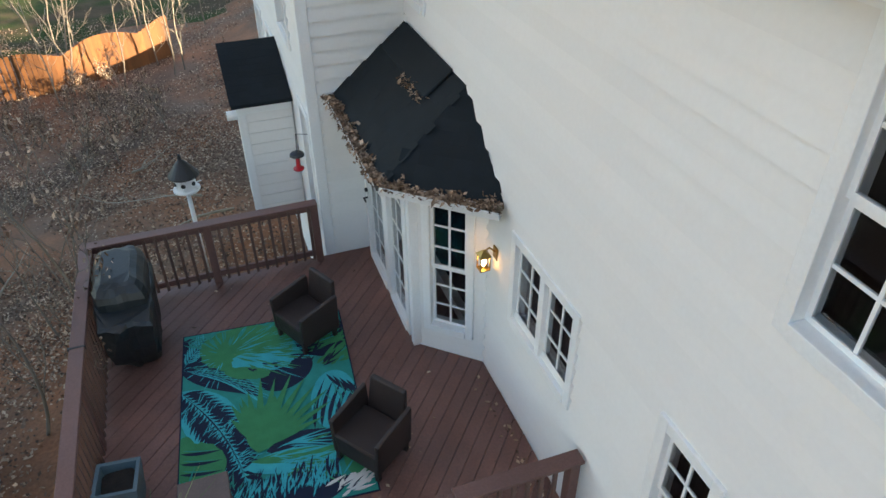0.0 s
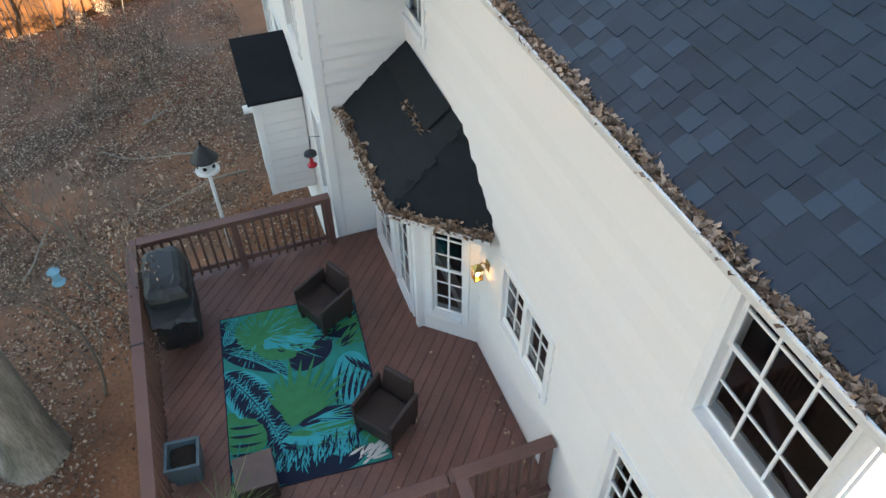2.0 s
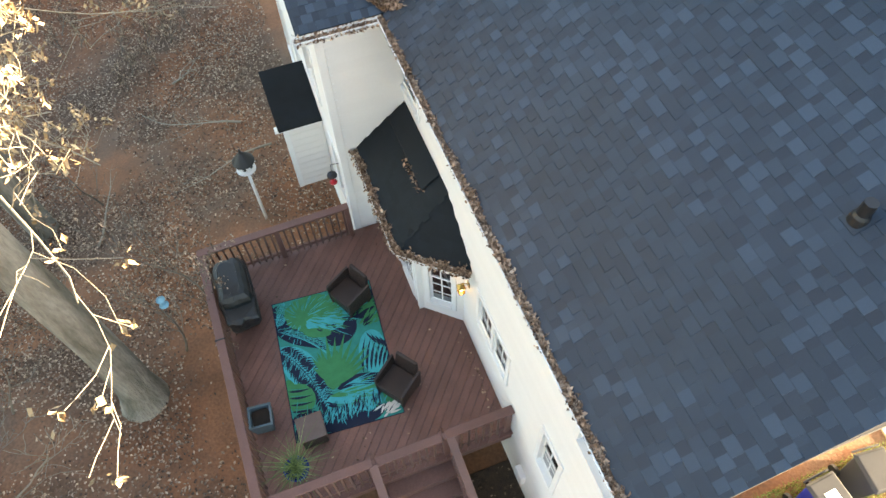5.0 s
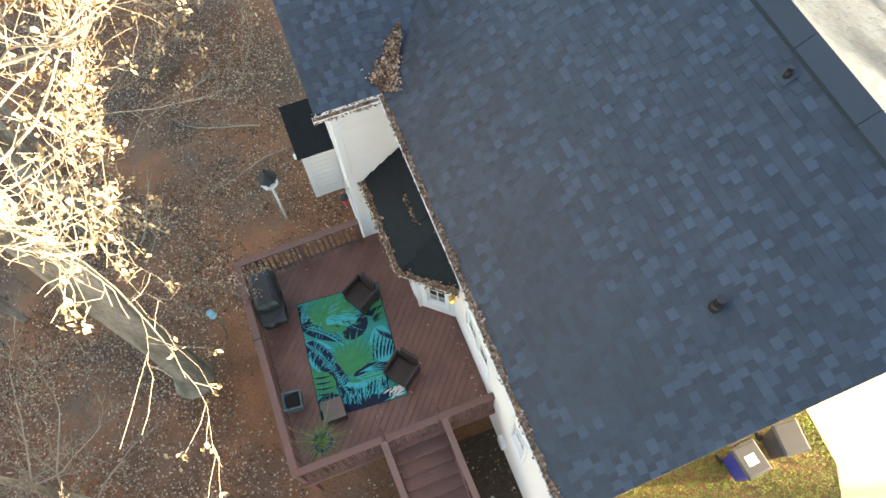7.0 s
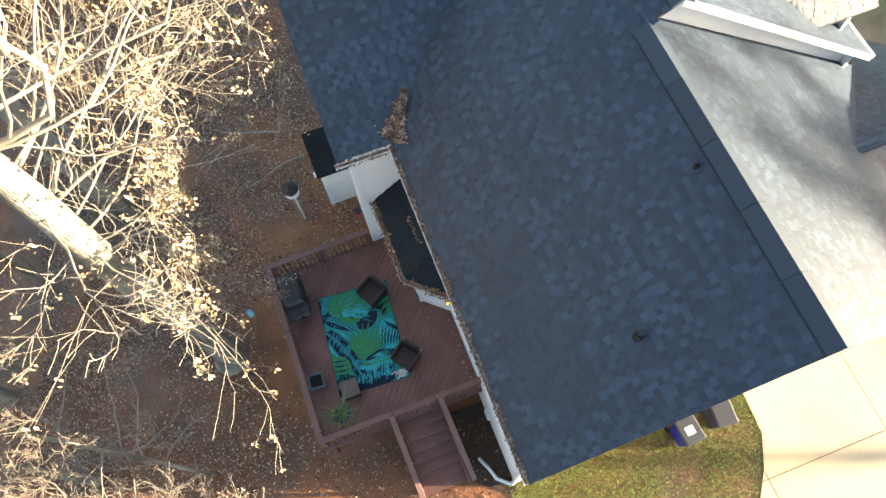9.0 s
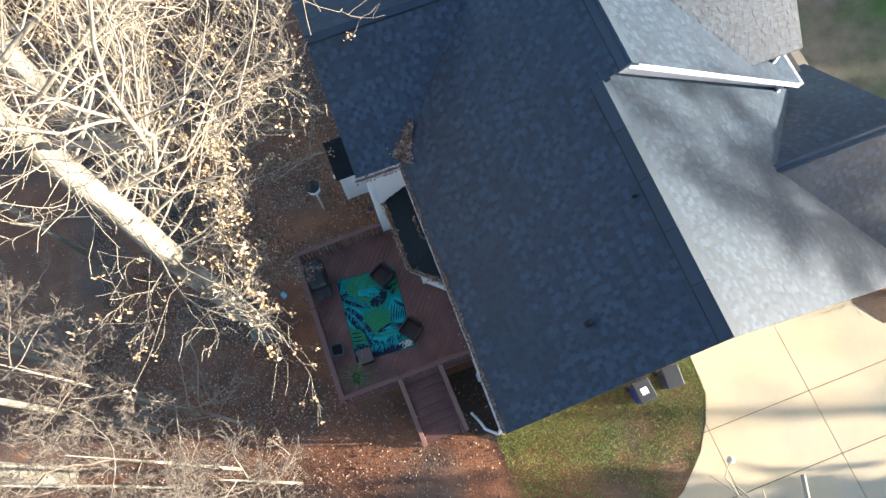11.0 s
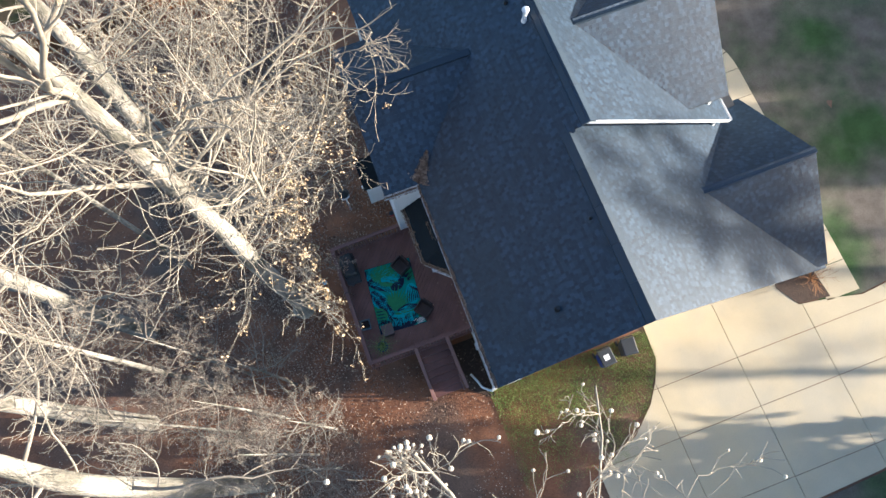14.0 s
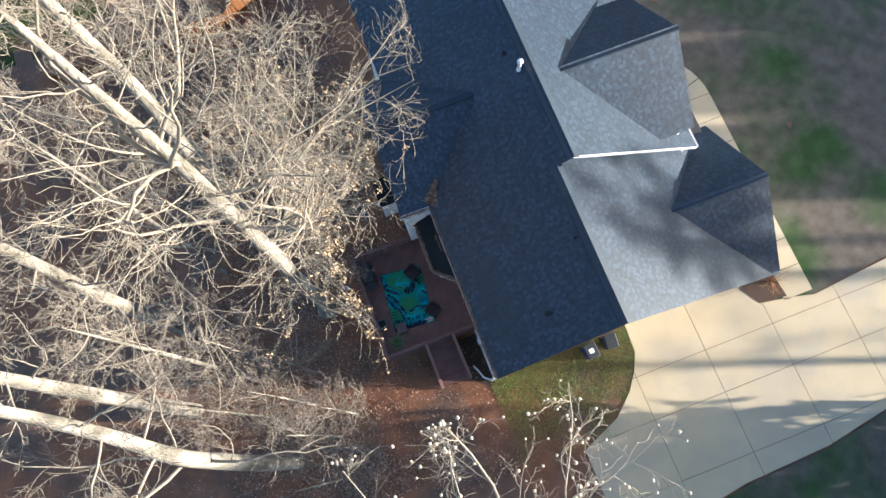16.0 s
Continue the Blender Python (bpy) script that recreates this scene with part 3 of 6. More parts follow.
# ---- bay ----
BAY = [(0.0, 0.0), (-0.66, 0.59), (-0.68, 2.73)]
bay_side = frame_of(BAY[1], (0.66, -0.59))
bay_front = frame_of((BAY[1][0], 2.73), (0, -1))
SIDE_L = math.hypot(0.66, 0.59)
wall("wall_bay_side", "white siding side of the bay", bay_side, SIDE_L, 0.0, 2.3, [(0.22, 0.66, 0.38, 2.04)])
window("window_9", "tall white divided window in the bay's angled side", bay_side, 0.22, 0.66, 0.38, 2.04, cols=2, rows=3, trim_w=0.085)
wall("wall_bay_front", "white bay front with glazed doors to the deck", bay_front, 2.14, 0.0, 2.3, [(0.22, 1.06, 0.04, 2.06), (1.22, 1.92, 0.04, 2.06)], boards=False)
window("door_1", "white glazed door in the bay front", bay_front, 0.22, 1.06, 0.04, 2.06, cols=3, rows=5, sashes=1)
window("window_10", "white fixed glazed door panel in the bay front", bay_front, 1.22, 1.92, 0.04, 2.06, cols=3, rows=5, sashes=1)
corner("trim_bay_corner", -0.70, 0.52, -0.60, 0.62, 0.0, 2.3, "white painted corner post of the bay")


# ---- bay roof ----
TOP, LOW = 3.2, 2.42
A0, A1, B0, B1 = (0.0, 2.74), (0.0, 0.66), (-0.95, 2.74), (-0.95, 0.44)
C1 = (-0.02, -0.38)


def plane_through(p, q, r):
    n = (Vector(q) - Vector(p)).cross(Vector(r) - Vector(p))
    return lambda x, y: p[2] - (n.x * (x - p[0]) + n.y * (y - p[1])) / n.z


bay_w = plane_through((0, 2.74, TOP), (-0.95, 2.74, LOW), (-0.95, 0.44, LOW))
bay_s = plane_through((0.0, 0.66, TOP), (-0.95, 0.44, LOW), (-0.02, -0.38, LOW))
edge = Vector((C1[0] - B1[0], C1[1] - B1[1])).normalized()
inward = (-edge.y, edge.x) if (-edge.y) * 1 + edge.x * 1 > 0 else (edge.y, -edge.x)


def left_of(p, a, b):
    return (b[0] - a[0]) * (p[1] - a[1]) - (b[1] - a[1]) * (p[0] - a[0])


roof_bay = on_plane(bay_w, [A0, B0, B1, A1], "roof_bay", M["bay_shingle"], "charcoal shingled bay roof with leaf-filled edge", thick=0.05)
shingles(roof_bay, bay_w, (1, 0), (0, 1), (-0.97, 0.3), 2.46, 0.98, lambda x, y: left_of((x, y), B1, A1) > 0 and y < 2.72, M["bay_shingle"], seed=21, wide=(0.12, 0.24))
roof_bay2 = on_plane(bay_s, [A1, B1, C1], "roof_bay_hip", M["bay_shingle"], "charcoal shingled hip of the bay roof", thick=0.05)
shingles(roof_bay2, bay_s, inward, tuple(edge), (B1[0] - 0.02 * inward[0], B1[1] - 0.02 * inward[1]), 1.3, 1.1, lambda x, y: left_of((x, y), B1, A1) < 0 and x < -0.01 and left_of((x, y), A1, C1) < 0.02, M["bay_shingle"], seed=22, wide=(0.12, 0.24))
bm = bmesh.new()
prism(bm, [(-0.70, 2.72), (-0.68, 0.60), (0.0, -0.02), (0.0, 2.72)], 2.3, 2.34)
structure(part("soffit_bay", bm, M["trim"]), "white soffit under the bay roof", "soffit")
flap = solid("roof_flashing", M["bay_shingle"], [(-0.34, 1.0, 0.0, -0.02, 2.6, 0.035)], bevel=0.01, m=Matrix(((1, 0, 0, 0), (0, 1, 0, 0), (0.8, 0, 1, TOP + 0.01), (0, 0, 0, 1))))
tagged(flap, "dark raised flashing strip at the top of the bay roof", "flashing")


# ---- gutters and their leaves ----
def gutter(name, label, pts, inward_of, width=0.115, drop=0.1):
    """An open trough along pts, its inner side towards inward_of."""
    g = thing(name, label, "gutter", pts[0])
    for a, b in zip(pts, pts[1:]):
        a, b = Vector(a), Vector(b)
        d = (b - a).normalized()
        n = Vector((-d.y, d.x, 0))
        if n.dot(Vector(inward_of) - a) > 0:
            n = -n
        prof = ((0, 0), (0, -drop), (width * 0.75, -drop), (width, -0.02), (width, 0.0), (width - 0.012, 0.0), (width - 0.016, -0.02), (width * 0.72, -drop + 0.01), (0.008, -drop + 0.01), (0.008, 0))
        bm = bmesh.new()
        rows = [[bm.verts.new(p + n * u + Vector((0, 0, h))) for u, h in prof] for p in (a, b)]
        k = len(prof)
        for i in range(k):
            bm.faces.new((rows[0][i], rows[0][(i + 1) % k], rows[1][(i + 1) % k], rows[1][i]))
        bm.faces.new(rows[0][::-1])
        bm.faces.new(rows[1])
        bmesh.ops.recalc_face_normals(bm, faces=bm.faces)
        part("gutter_run", bm, M["gutter"], g)
    return g


def leaf_mesh(name, places, mat, size, seed, curl=0.35, flat=0.5):
    """Curled dead leaves, each a folded, pointed blade of its own."""
    rnd = np.random.RandomState(seed)
    n = len(places)
    p = np.array(places, dtype=float)
    s = rnd.uniform(size[0], size[1], n)[:, None]
    a = rnd.uniform(0, math.tau, n)
    tilt = rnd.normal(0, flat, (n, 2))
    u = np.stack([np.cos(a), np.sin(a), tilt[:, 0]], 1)
    v = np.stack([-np.sin(a), np.cos(a), tilt[:, 1]], 1) * 0.32
    up = np.array([0, 0, 1.0])
    c = rnd.uniform(0.05, curl, n)[:, None]
    tip, tail = p + u * s * 0.5 + up * s * c, p - u * s * 0.5 + up * s * c * 0.6
    l, r = p + v * s + up * s * c * 0.8, p - v * s + up * s * c * 0.8
    mid = p
    verts = np.stack([tip, l, tail, r, mid], 1).reshape(-1, 3)
    faces = []
    for i in range(n):
        b = 5 * i
        faces += [(b, b + 1, b + 4), (b + 1, b + 2, b + 4), (b + 2, b + 3, b + 4), (b + 3, b, b + 4)]
    return from_data(name, [tuple(q) for q in verts], faces, mat)


def along_line(pts, per_metre, spread, height, seed):
    rnd = random.Random(seed)
    out = []
    for a, b in zip(pts, pts[1:]):
        a, b = Vector(a), Vector(b)
        n = (b - a).cross(Vector((0, 0, 1))).normalized()
        for k in range(int((b - a).length * per_metre)):
            t = rnd.random()
            clump = 0.5 + 0.8 * noise.noise(Vector((a.x + t * 9, a.y + t * (b - a).length * 2.5, 0)))
            h = abs(rnd.gauss(0, 1)) * height * max(0.2, clump)
            p = a.lerp(b, t) + n * rnd.gauss(0, spread) + Vector((0, 0, h))
            out.append(tuple(p))
    return out


gutter("rain_gutter", "white gutter choked with dead leaves along the back eave", [(EAVE_X - 0.006, -5.06, 5.41), (EAVE_X - 0.006, 2.3, 5.41)], (1, 0, 5.5))
gutter("rain_gutter", "white gutter full of leaves on the wing's south eave", [(-1.62, 2.29, 5.41), (-0.42, 2.29, 5.41)], (0, 4, 5.5))
gutter("rain_gutter", "white gutter overflowing with dead leaves on the bay", [(-0.965, 2.70, 2.40), (-0.965, 0.43, 2.40), (-0.05, -0.41, 2.40)], (0, 1.2, 2.4))
gutter("rain_gutter", "short white gutter at the foot of the roof step", [(EAVE_N + 0.01, STEP_Y, front_n(EAVE_N) - 0.03), (EAVE_N + 0.01, STEP_Y + 1.3, front_n(EAVE_N) - 0.03)], (0, 2, 4))
gl = along_line([(EAVE_X - 0.045, -5.05, 5.385), (EAVE_X - 0.045, 2.3, 5.385)], 950, 0.028, 0.03, 1)
gl += along_line([(-1.6, 2.23, 5.36), (-0.4, 2.23, 5.36)], 700, 0.04, 0.035, 2)
tagged(leaf_mesh("gutter_leaves", gl, M["leaf"], (0.03, 0.068), 5, flat=0.5), "brown dead leaves packed in the eave gutters", "leaves", kind="stuff")
bl = along_line([(-1.0, 2.70, 2.37), (-1.0, 0.43, 2.37), (-0.07, -0.43, 2.37)], 1150, 0.045, 0.055, 3)
bl += [(x, y, bay_w(x, y) + 0.03) for x, y in ((-0.37 + random.gauss(0, 0.03), random.uniform(0.95, 1.75)) for _ in range(70))]
tagged(leaf_mesh("bay_leaves", bl, M["leaf"], (0.03, 0.07), 6, flat=0.5), "brown dead leaves heaped along the bay gutter", "leaves", kind="stuff")
rv = random.Random(9)
vl = []
while len(vl) < 2600:
    s, d = rv.random() ** 1.5, rv.gauss(0, 1)
    x, y = -0.30 + s * 0.62, 2.33 + s * 0.80
    w = 0.10 * (1 - s) + 0.015
    x, y = x + d * w * 0.7, y - d * w * 0.7
    vl.append((x, y, max(back_z(x), wing_s(x, y)) + 0.02 + abs(rv.gauss(0, 0.03))))
tagged(leaf_mesh("valley_leaves", vl, M["leaf"], (0.035, 0.08), 7, flat=0.6), "brown dead leaves drifted into the roof valley", "leaves", kind="stuff")

# downspout and white drain hose at the south corner
hose = bmesh.new()
tube(hose, [(-0.12, -4.66, 5.27), (-0.06, -4.66, 5.1), (-0.06, -4.66, -1.2), (-0.08, -4.70, -1.36), (-0.2, -4.62, -1.42), (-0.42, -4.42, -1.43), (-0.52, -4.1, -1.43), (-0.68, -3.75, -1.42)], 0.05, 8)
tagged(part("downspout", hose, M["gutter"], smooth=True), "white downspout with a flexible drain hose", "downspout")


# ---- deck ----
DX0, DX1, DY0, DY1 = -4.30, -0.02, -2.30, 2.72


def deck():
    d = solid("deck_floor", M["rail"], [(DX0 + 0.05, DY0 + 0.05, -0.26, DX1, DY1 - 0.02, -0.045)])
    structure(d, "dark red-brown stained deck of diagonal boards", "deck")
    for nm, b in (("rim_joist", (DX0, DY0, -0.30, DX0 + 0.04, DY1, -0.04)), ("rim_joist", (DX0 + 0.04, DY0, -0.30, DX1, DY0 + 0.04, -0.04)), ("rim_joist", (DX0 + 0.04, DY1 - 0.015, -0.30, -1.32, DY1 + 0.02, -0.04))):
        solid(nm, M["rail"], [b], d)
    ang = radians(49)
    u, v = (math.cos(ang), math.sin(ang)), (-math.sin(ang), math.cos(ang))
    k = -60
    base = [(DX0 - 0.03, DY0 - 0.03), (DX1, DY0 - 0.03), (DX1, DY1), (DX0 - 0.03, DY1)]
    while k < 60:
        a, b = k * 0.145, k * 0.145 + 0.139
        poly = clip(clip(base, v[0], v[1], b), -v[0], -v[1], -a)
        if len(poly) > 2:
            bm = bmesh.new()
            prism(bm, poly, -0.04, -0.003 + 0.003 * random.random())
            part("deck_board", bm, M["deck"], d)
        k += 1
    for x, y in ((-4.2, -2.2), (-4.2, 0.2), (-4.2, 2.6), (-2.3, -2.2), (-1.3, -2.2), (-2.3, 2.6)):
        solid("deck_post", M["rail"], [(x - 0.06, y - 0.06, GROUND - 1.0, x + 0.06, y + 0.06, -0.27)], d, bevel=0.005)
    return d


deck()


def railing(name, label, a, b, posts, z0=0.0, height=0.93, ends=(0.0, 0.0), step=0.125):
    """Posts, flat cap, two rails and square balusters between two plan points."""
    a, b = Vector((*a, 0)), Vector((*b, 0))
    d = (b - a).normalized()
    L = (b - a).length
    m = Matrix(((d.x, -d.y, 0, a.x), (d.y, d.x, 0, a.y), (0, 0, 1, z0), (0, 0, 0, 1)))
    r = thing(name, label, "railing", (a.x, a.y, z0), group="deck railings")
    solid("cap_rail", M["rail"], [(-ends[0], -0.075, height - 0.02, L + ends[1], 0.075, height + 0.02)], r, bevel=0.006, m=m)
    for h in (0.09, height - 0.11):
        solid("rail_bar", M["rail"], [(0, -0.02, h, L, 0.02, h + 0.085)], r, bevel=0.004, m=m)
    for p in posts:
        solid("post", M["rail"], [(p - 0.05, -0.05, -0.25, p + 0.05, 0.05, height - 0.021)], r, bevel=0.006, m=m)
    n = int(L / step)
    me = None
    for k in range(1, n):
        x = k * L / n
        if any(abs(x - p) < 0.07 for p in posts):
            continue
        if me is None:
            bm = bmesh.new()
            box(bm, -0.018, -0.055, 0.05, 0.018, -0.0205, height - 0.03)
            bevelled(bm, 0.003)
            me = mesh_of(bm, "baluster", M["baluster"])
        o = new("baluster", me)
        o.parent, o.matrix_parent_inverse = r, r.matrix_basis.inverted()
        o.matrix_basis = m @ Matrix.Translation((x, 0, 0))
    return r


railing("deck_railing", "red-brown stained deck railing beside the grill", (-4.23, 2.63), (-1.36, 2.66), (0.0, 1.42, 2.82), ends=(0.075, 0.0))
railing("deck_railing", "red-brown stained deck railing along the yard", (-4.23, -2.22), (-4.23, 2.55), (0.0, 2.4), ends=(0.075, 0.0))
railing("deck_railing", "red-brown stained deck railing with planters behind it", (-4.15, -2.22), (-2.42, -2.22), (1.73,))
railing("deck_railing", "red-brown stained deck railing ending at the wall", (-1.2, -2.22), (-0.03, -2.22), (0.0, 1.1))
railing("stair_gate", "red-brown slatted gate closing the deck stairs", (-2.36, -2.22), (-1.27, -2.22), (), height=0.88)
band = solid("strap", M["black"], [(-4.32, 0.72, 0.90, -4.145, 0.75, 0.955)], bevel=0.004)
tagged(band, "black strap wrapped round the railing cap", "strap")


def stairs():
    s = thing("deck_stairs", "weathered brown wooden stairs from the deck to the yard", "stairs", (-1.8, -2.3, GROUND))
    n, run, rise = 8, 0.265, 1.5 / 8
    for k in range(1, n):
        y, z = -2.3 - (k - 1) * run, -k * rise
        solid("tread", M["deck"], [(-2.33, y - run - 0.02, z - 0.04, -1.15, y, z)], s, bevel=0.004)
        solid("riser", M["rail"], [(-2.33, y - 0.02, z + 0.001, -1.15, y, z + rise - 0.041)], s)
    yb = -2.3 - (n - 1) * run
    for x, x2 in ((-2.42, -2.40), (-1.14, -1.02)):
        bm = bmesh.new()
        vs = [bm.verts.new((xx, yy, zz)) for xx in (x - 0.02, x + 0.02) for yy, zz in ((-2.3, -0.35), (yb - 0.1, GROUND), (yb - 0.1, GROUND + 0.22), (-2.3, -0.02))]
        for f in ((0, 1, 2, 3), (7, 6, 5, 4), (0, 4, 5, 1), (1, 5, 6, 2), (2, 6, 7, 3), (3, 7, 4, 0)):
            bm.faces.new([vs[i] for i in f])
        part("stringer", bm, M["rail"], s)
        m = Matrix.Translation((x, -2.26, 0.93))
        d = Vector((x2 - x, yb + 2.12, -0.6 - 0.93 + 0.1))
        L = d.length
        m = m @ d.to_track_quat("Y", "Z").to_matrix().to_4x4()
        solid("handrail", M["rail"], [(-0.07, 0, -0.02, 0.07, L, 0.02)], s, bevel=0.006, m=m)
        solid("handrail_bar", M["rail"], [(-0.02, 0, -0.12, 0.02, L, -0.021)], s, m=m)
        solid("handrail_bar", M["rail"], [(-0.02, 0.05, -0.78, 0.02, L, -0.70)], s, m=m)
        solid("newel", M["rail"], [(x2 - 0.05, yb + 0.08, GROUND - 0.1, x2 + 0.05, yb + 0.18, -0.5)], s, bevel=0.006)
        for k in range(1, 16):
            p = m @ Vector((0, k * L / 16, 0))
            solid("stair_baluster", M["baluster"], [(p.x - 0.018, p.y - 0.018, p.z - 0.78, p.x + 0.018, p.y + 0.018, p.z - 0.03)], s)


stairs()


# ---- fireplace box on the wing ----
def firebox():
    f = thing("fireplace_box", "white siding fireplace box with a dark shingled sloping lid", "fireplace box", (-1.7, 5.3, 0.0), kind="")
    z0, z1, ya, yb = -0.16, 1.70, 4.34, 5.24
    solid("body", M["trim"], [(-2.06, ya + 0.02, z0, -1.31, yb, z1)], f)
    bm = bmesh.new()
    vs = [bm.verts.new((x, y, z)) for x in (-2.055, -1.31) for y, z in ((ya + 0.03, z1 + 0.001), (yb - 0.01, z1 + 0.001), (yb - 0.01, 2.16))]
    for q in ((0, 1, 2), (5, 4, 3), (0, 3, 4, 1), (1, 4, 5, 2), (2, 5, 3, 0)):
        bm.faces.new([vs[i] for i in q])
    part("peak", bm, M["siding"], f)
    k = 0
    while z0 + k * 0.178 < z1 - 0.05:
        z = z0 + k * 0.178
        for b in ((-1.98, ya + 0.006, -1.31, ya + 0.019), (-2.074, ya + 0.13, -2.061, yb)):
            solid("siding_board", M["siding"], [(b[0], b[1], z, b[2], b[3], min(z + 0.172, z1))], f)
        k += 1
    for b in ((-2.09, ya - 0.01, z0, -1.985, ya + 0.018, z1), (-2.09, ya + 0.019, z0, -2.062, ya + 0.125, z1), (-2.1, ya - 0.03, z1 - 0.11, -1.31, ya - 0.011, z1 + 0.01)):
        solid("trim_board", M["trim"], [b], f, bevel=0.003)
    south = lambda x, y: 1.775 + 0.467 * (y - 4.22)
    for fz, a, b, sg in ((south, 4.22, 5.3, 1),):
        bm = bmesh.new()
        prism(bm, [(-2.17, a), (-1.3, a), (-1.3, b), (-2.17, b)], lambda x, y: fz(x, y) - 0.05, fz)
        lid = part("lid", bm, M["bay_shingle"], f)
        shingles(lid, fz, (0, sg), (1, 0), (-2.18, a if sg > 0 else b), 0.87, 1.08, lambda x, y: True, M["bay_shingle"], seed=31 + sg, wide=(0.12, 0.3))
    bm = bmesh.new()
    tube(bm, [(-2.05, ya + 0.16, 1.52), (-2.24, ya + 0.16, 1.52)], 0.07, 14)
    part("vent_pipe", bm, M["gutter"], f, smooth=True)


firebox()


# ---- trees ----
class Wood:
    """Collects tapered branches, and the tips for leaves."""

    def __init__(self, seed, keep_off=None):
        self.rnd, self.v, self.f, self.tips, self.keep = random.Random(seed), [], [], [], keep_off

    def branch(self, pts, radii, sides):
        base = len(self.v)
        last = None
        for i, p in enumerate(pts):
            d = (pts[min(i + 1, len(pts) - 1)] - pts[max(i - 1, 0)]).normalized()
            a = d.orthogonal().normalized() if last is None else (last - d * last.dot(d)).normalized()
            last, c = a, d.cross(a)
            for k in range(sides):
                t = k * math.tau / sides
                self.v.append(tuple(p + (a * math.cos(t) + c * math.sin(t)) * radii[i]))
        for i in range(len(pts) - 1):
            for k in range(sides):
                r, s = base + i * sides, base + (i + 1) * sides
                self.f.append((r + k, r + (k + 1) % sides, s + (k + 1) % sides, s + k))

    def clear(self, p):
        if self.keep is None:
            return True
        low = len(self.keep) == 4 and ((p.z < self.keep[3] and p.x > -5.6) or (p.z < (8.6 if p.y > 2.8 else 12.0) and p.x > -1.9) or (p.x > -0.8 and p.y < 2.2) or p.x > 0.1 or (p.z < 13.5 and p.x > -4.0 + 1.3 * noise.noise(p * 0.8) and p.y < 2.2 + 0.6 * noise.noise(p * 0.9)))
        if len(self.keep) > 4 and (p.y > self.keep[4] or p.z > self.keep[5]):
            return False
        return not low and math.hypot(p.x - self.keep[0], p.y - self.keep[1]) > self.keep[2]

    def grow(self, start, way, length, radius, depth, up=0.12, wob=0.22, kids=7, shrink=0.5):
        """A crooked branch that forks into smaller ones."""
        rnd = self.rnd
        n = 8 if depth > 1 else (5 if depth else 3)
        p, d = Vector(start), Vector(way).normalized()
        pts, radii, dirs = [p.copy()], [radius], [d.copy()]
        for i in range(n):
            d = (d + Vector((rnd.gauss(0, wob), rnd.gauss(0, wob), rnd.gauss(0, wob * 0.8) + up * (0.5 if depth else 1)))).normalized()
            q = p + d * length / n
            for _ in range(1):
                if self.clear(q):
                    break
                d = (d + Vector((rnd.uniform(-0.7, 0.0), rnd.uniform(-0.2, 0.7), rnd.uniform(0.0, 0.5)))).normalized()
                q = p + d * length / n
            if not self.clear(q) or q.z < ground_z(q.x, q.y) + 0.0:
                break
            p = q
            pts.append(p.copy())
            dirs.append(d.copy())
            radii.append(max(radius * (1 - 0.78 * (i + 1) / n), 0.0045))
        if len(pts) < 2:
            return
        self.branch(pts, radii, 7 if depth > 2 else (5 if depth > 1 else 3))
        if depth == 0:
            self.tips.append(pts[-1])
            return
        forks = kids + (1 if depth > 2 else 0)
        for k in range(forks):
            t = (k + rnd.random()) / forks * 0.88 + 0.12
            j = min(int(t * (len(pts) - 1)), len(pts) - 2)
            f = t * (len(pts) - 1) - j
            s = pts[j].lerp(pts[j + 1], min(f, 1))
            dd = dirs[j]
            side = dd.orthogonal().normalized()
            side.rotate(Matrix.Rotation(rnd.uniform(0, math.tau), 3, dd))
            w = dd * rnd.uniform(0.5, 1.0) + side * rnd.uniform(0.5, 1.0)
            self.grow(s, w, length * shrink * rnd.uniform(0.65, 1.25) * (1.1 - 0.45 * t), max(radii[j] * 0.5, 0.0055), depth - 1, up, wob * 1.1, kids, shrink)

    def finish(self, name, tree, mat):
        return from_data(name, self.v, self.f, mat, tree, smooth=True)


def smooth_line(pts, steps=4):
    pts = [Vector(p) for p in pts]
    out = []
    for i in range(len(pts) - 1):
        p0, p1, p2, p3 = pts[max(i - 1, 0)], pts[i], pts[i + 1], pts[min(i + 2, len(pts) - 1)]
        for k in range(steps):
            t = k / steps
            out.append(0.5 * ((2 * p1) + (p2 - p0) * t + (2 * p0 - 5 * p1 + 4 * p2 - p3) * t * t + (3 * p1 - p0 - 3 * p2 + p3) * t ** 3))
    return out + [pts[-1]]


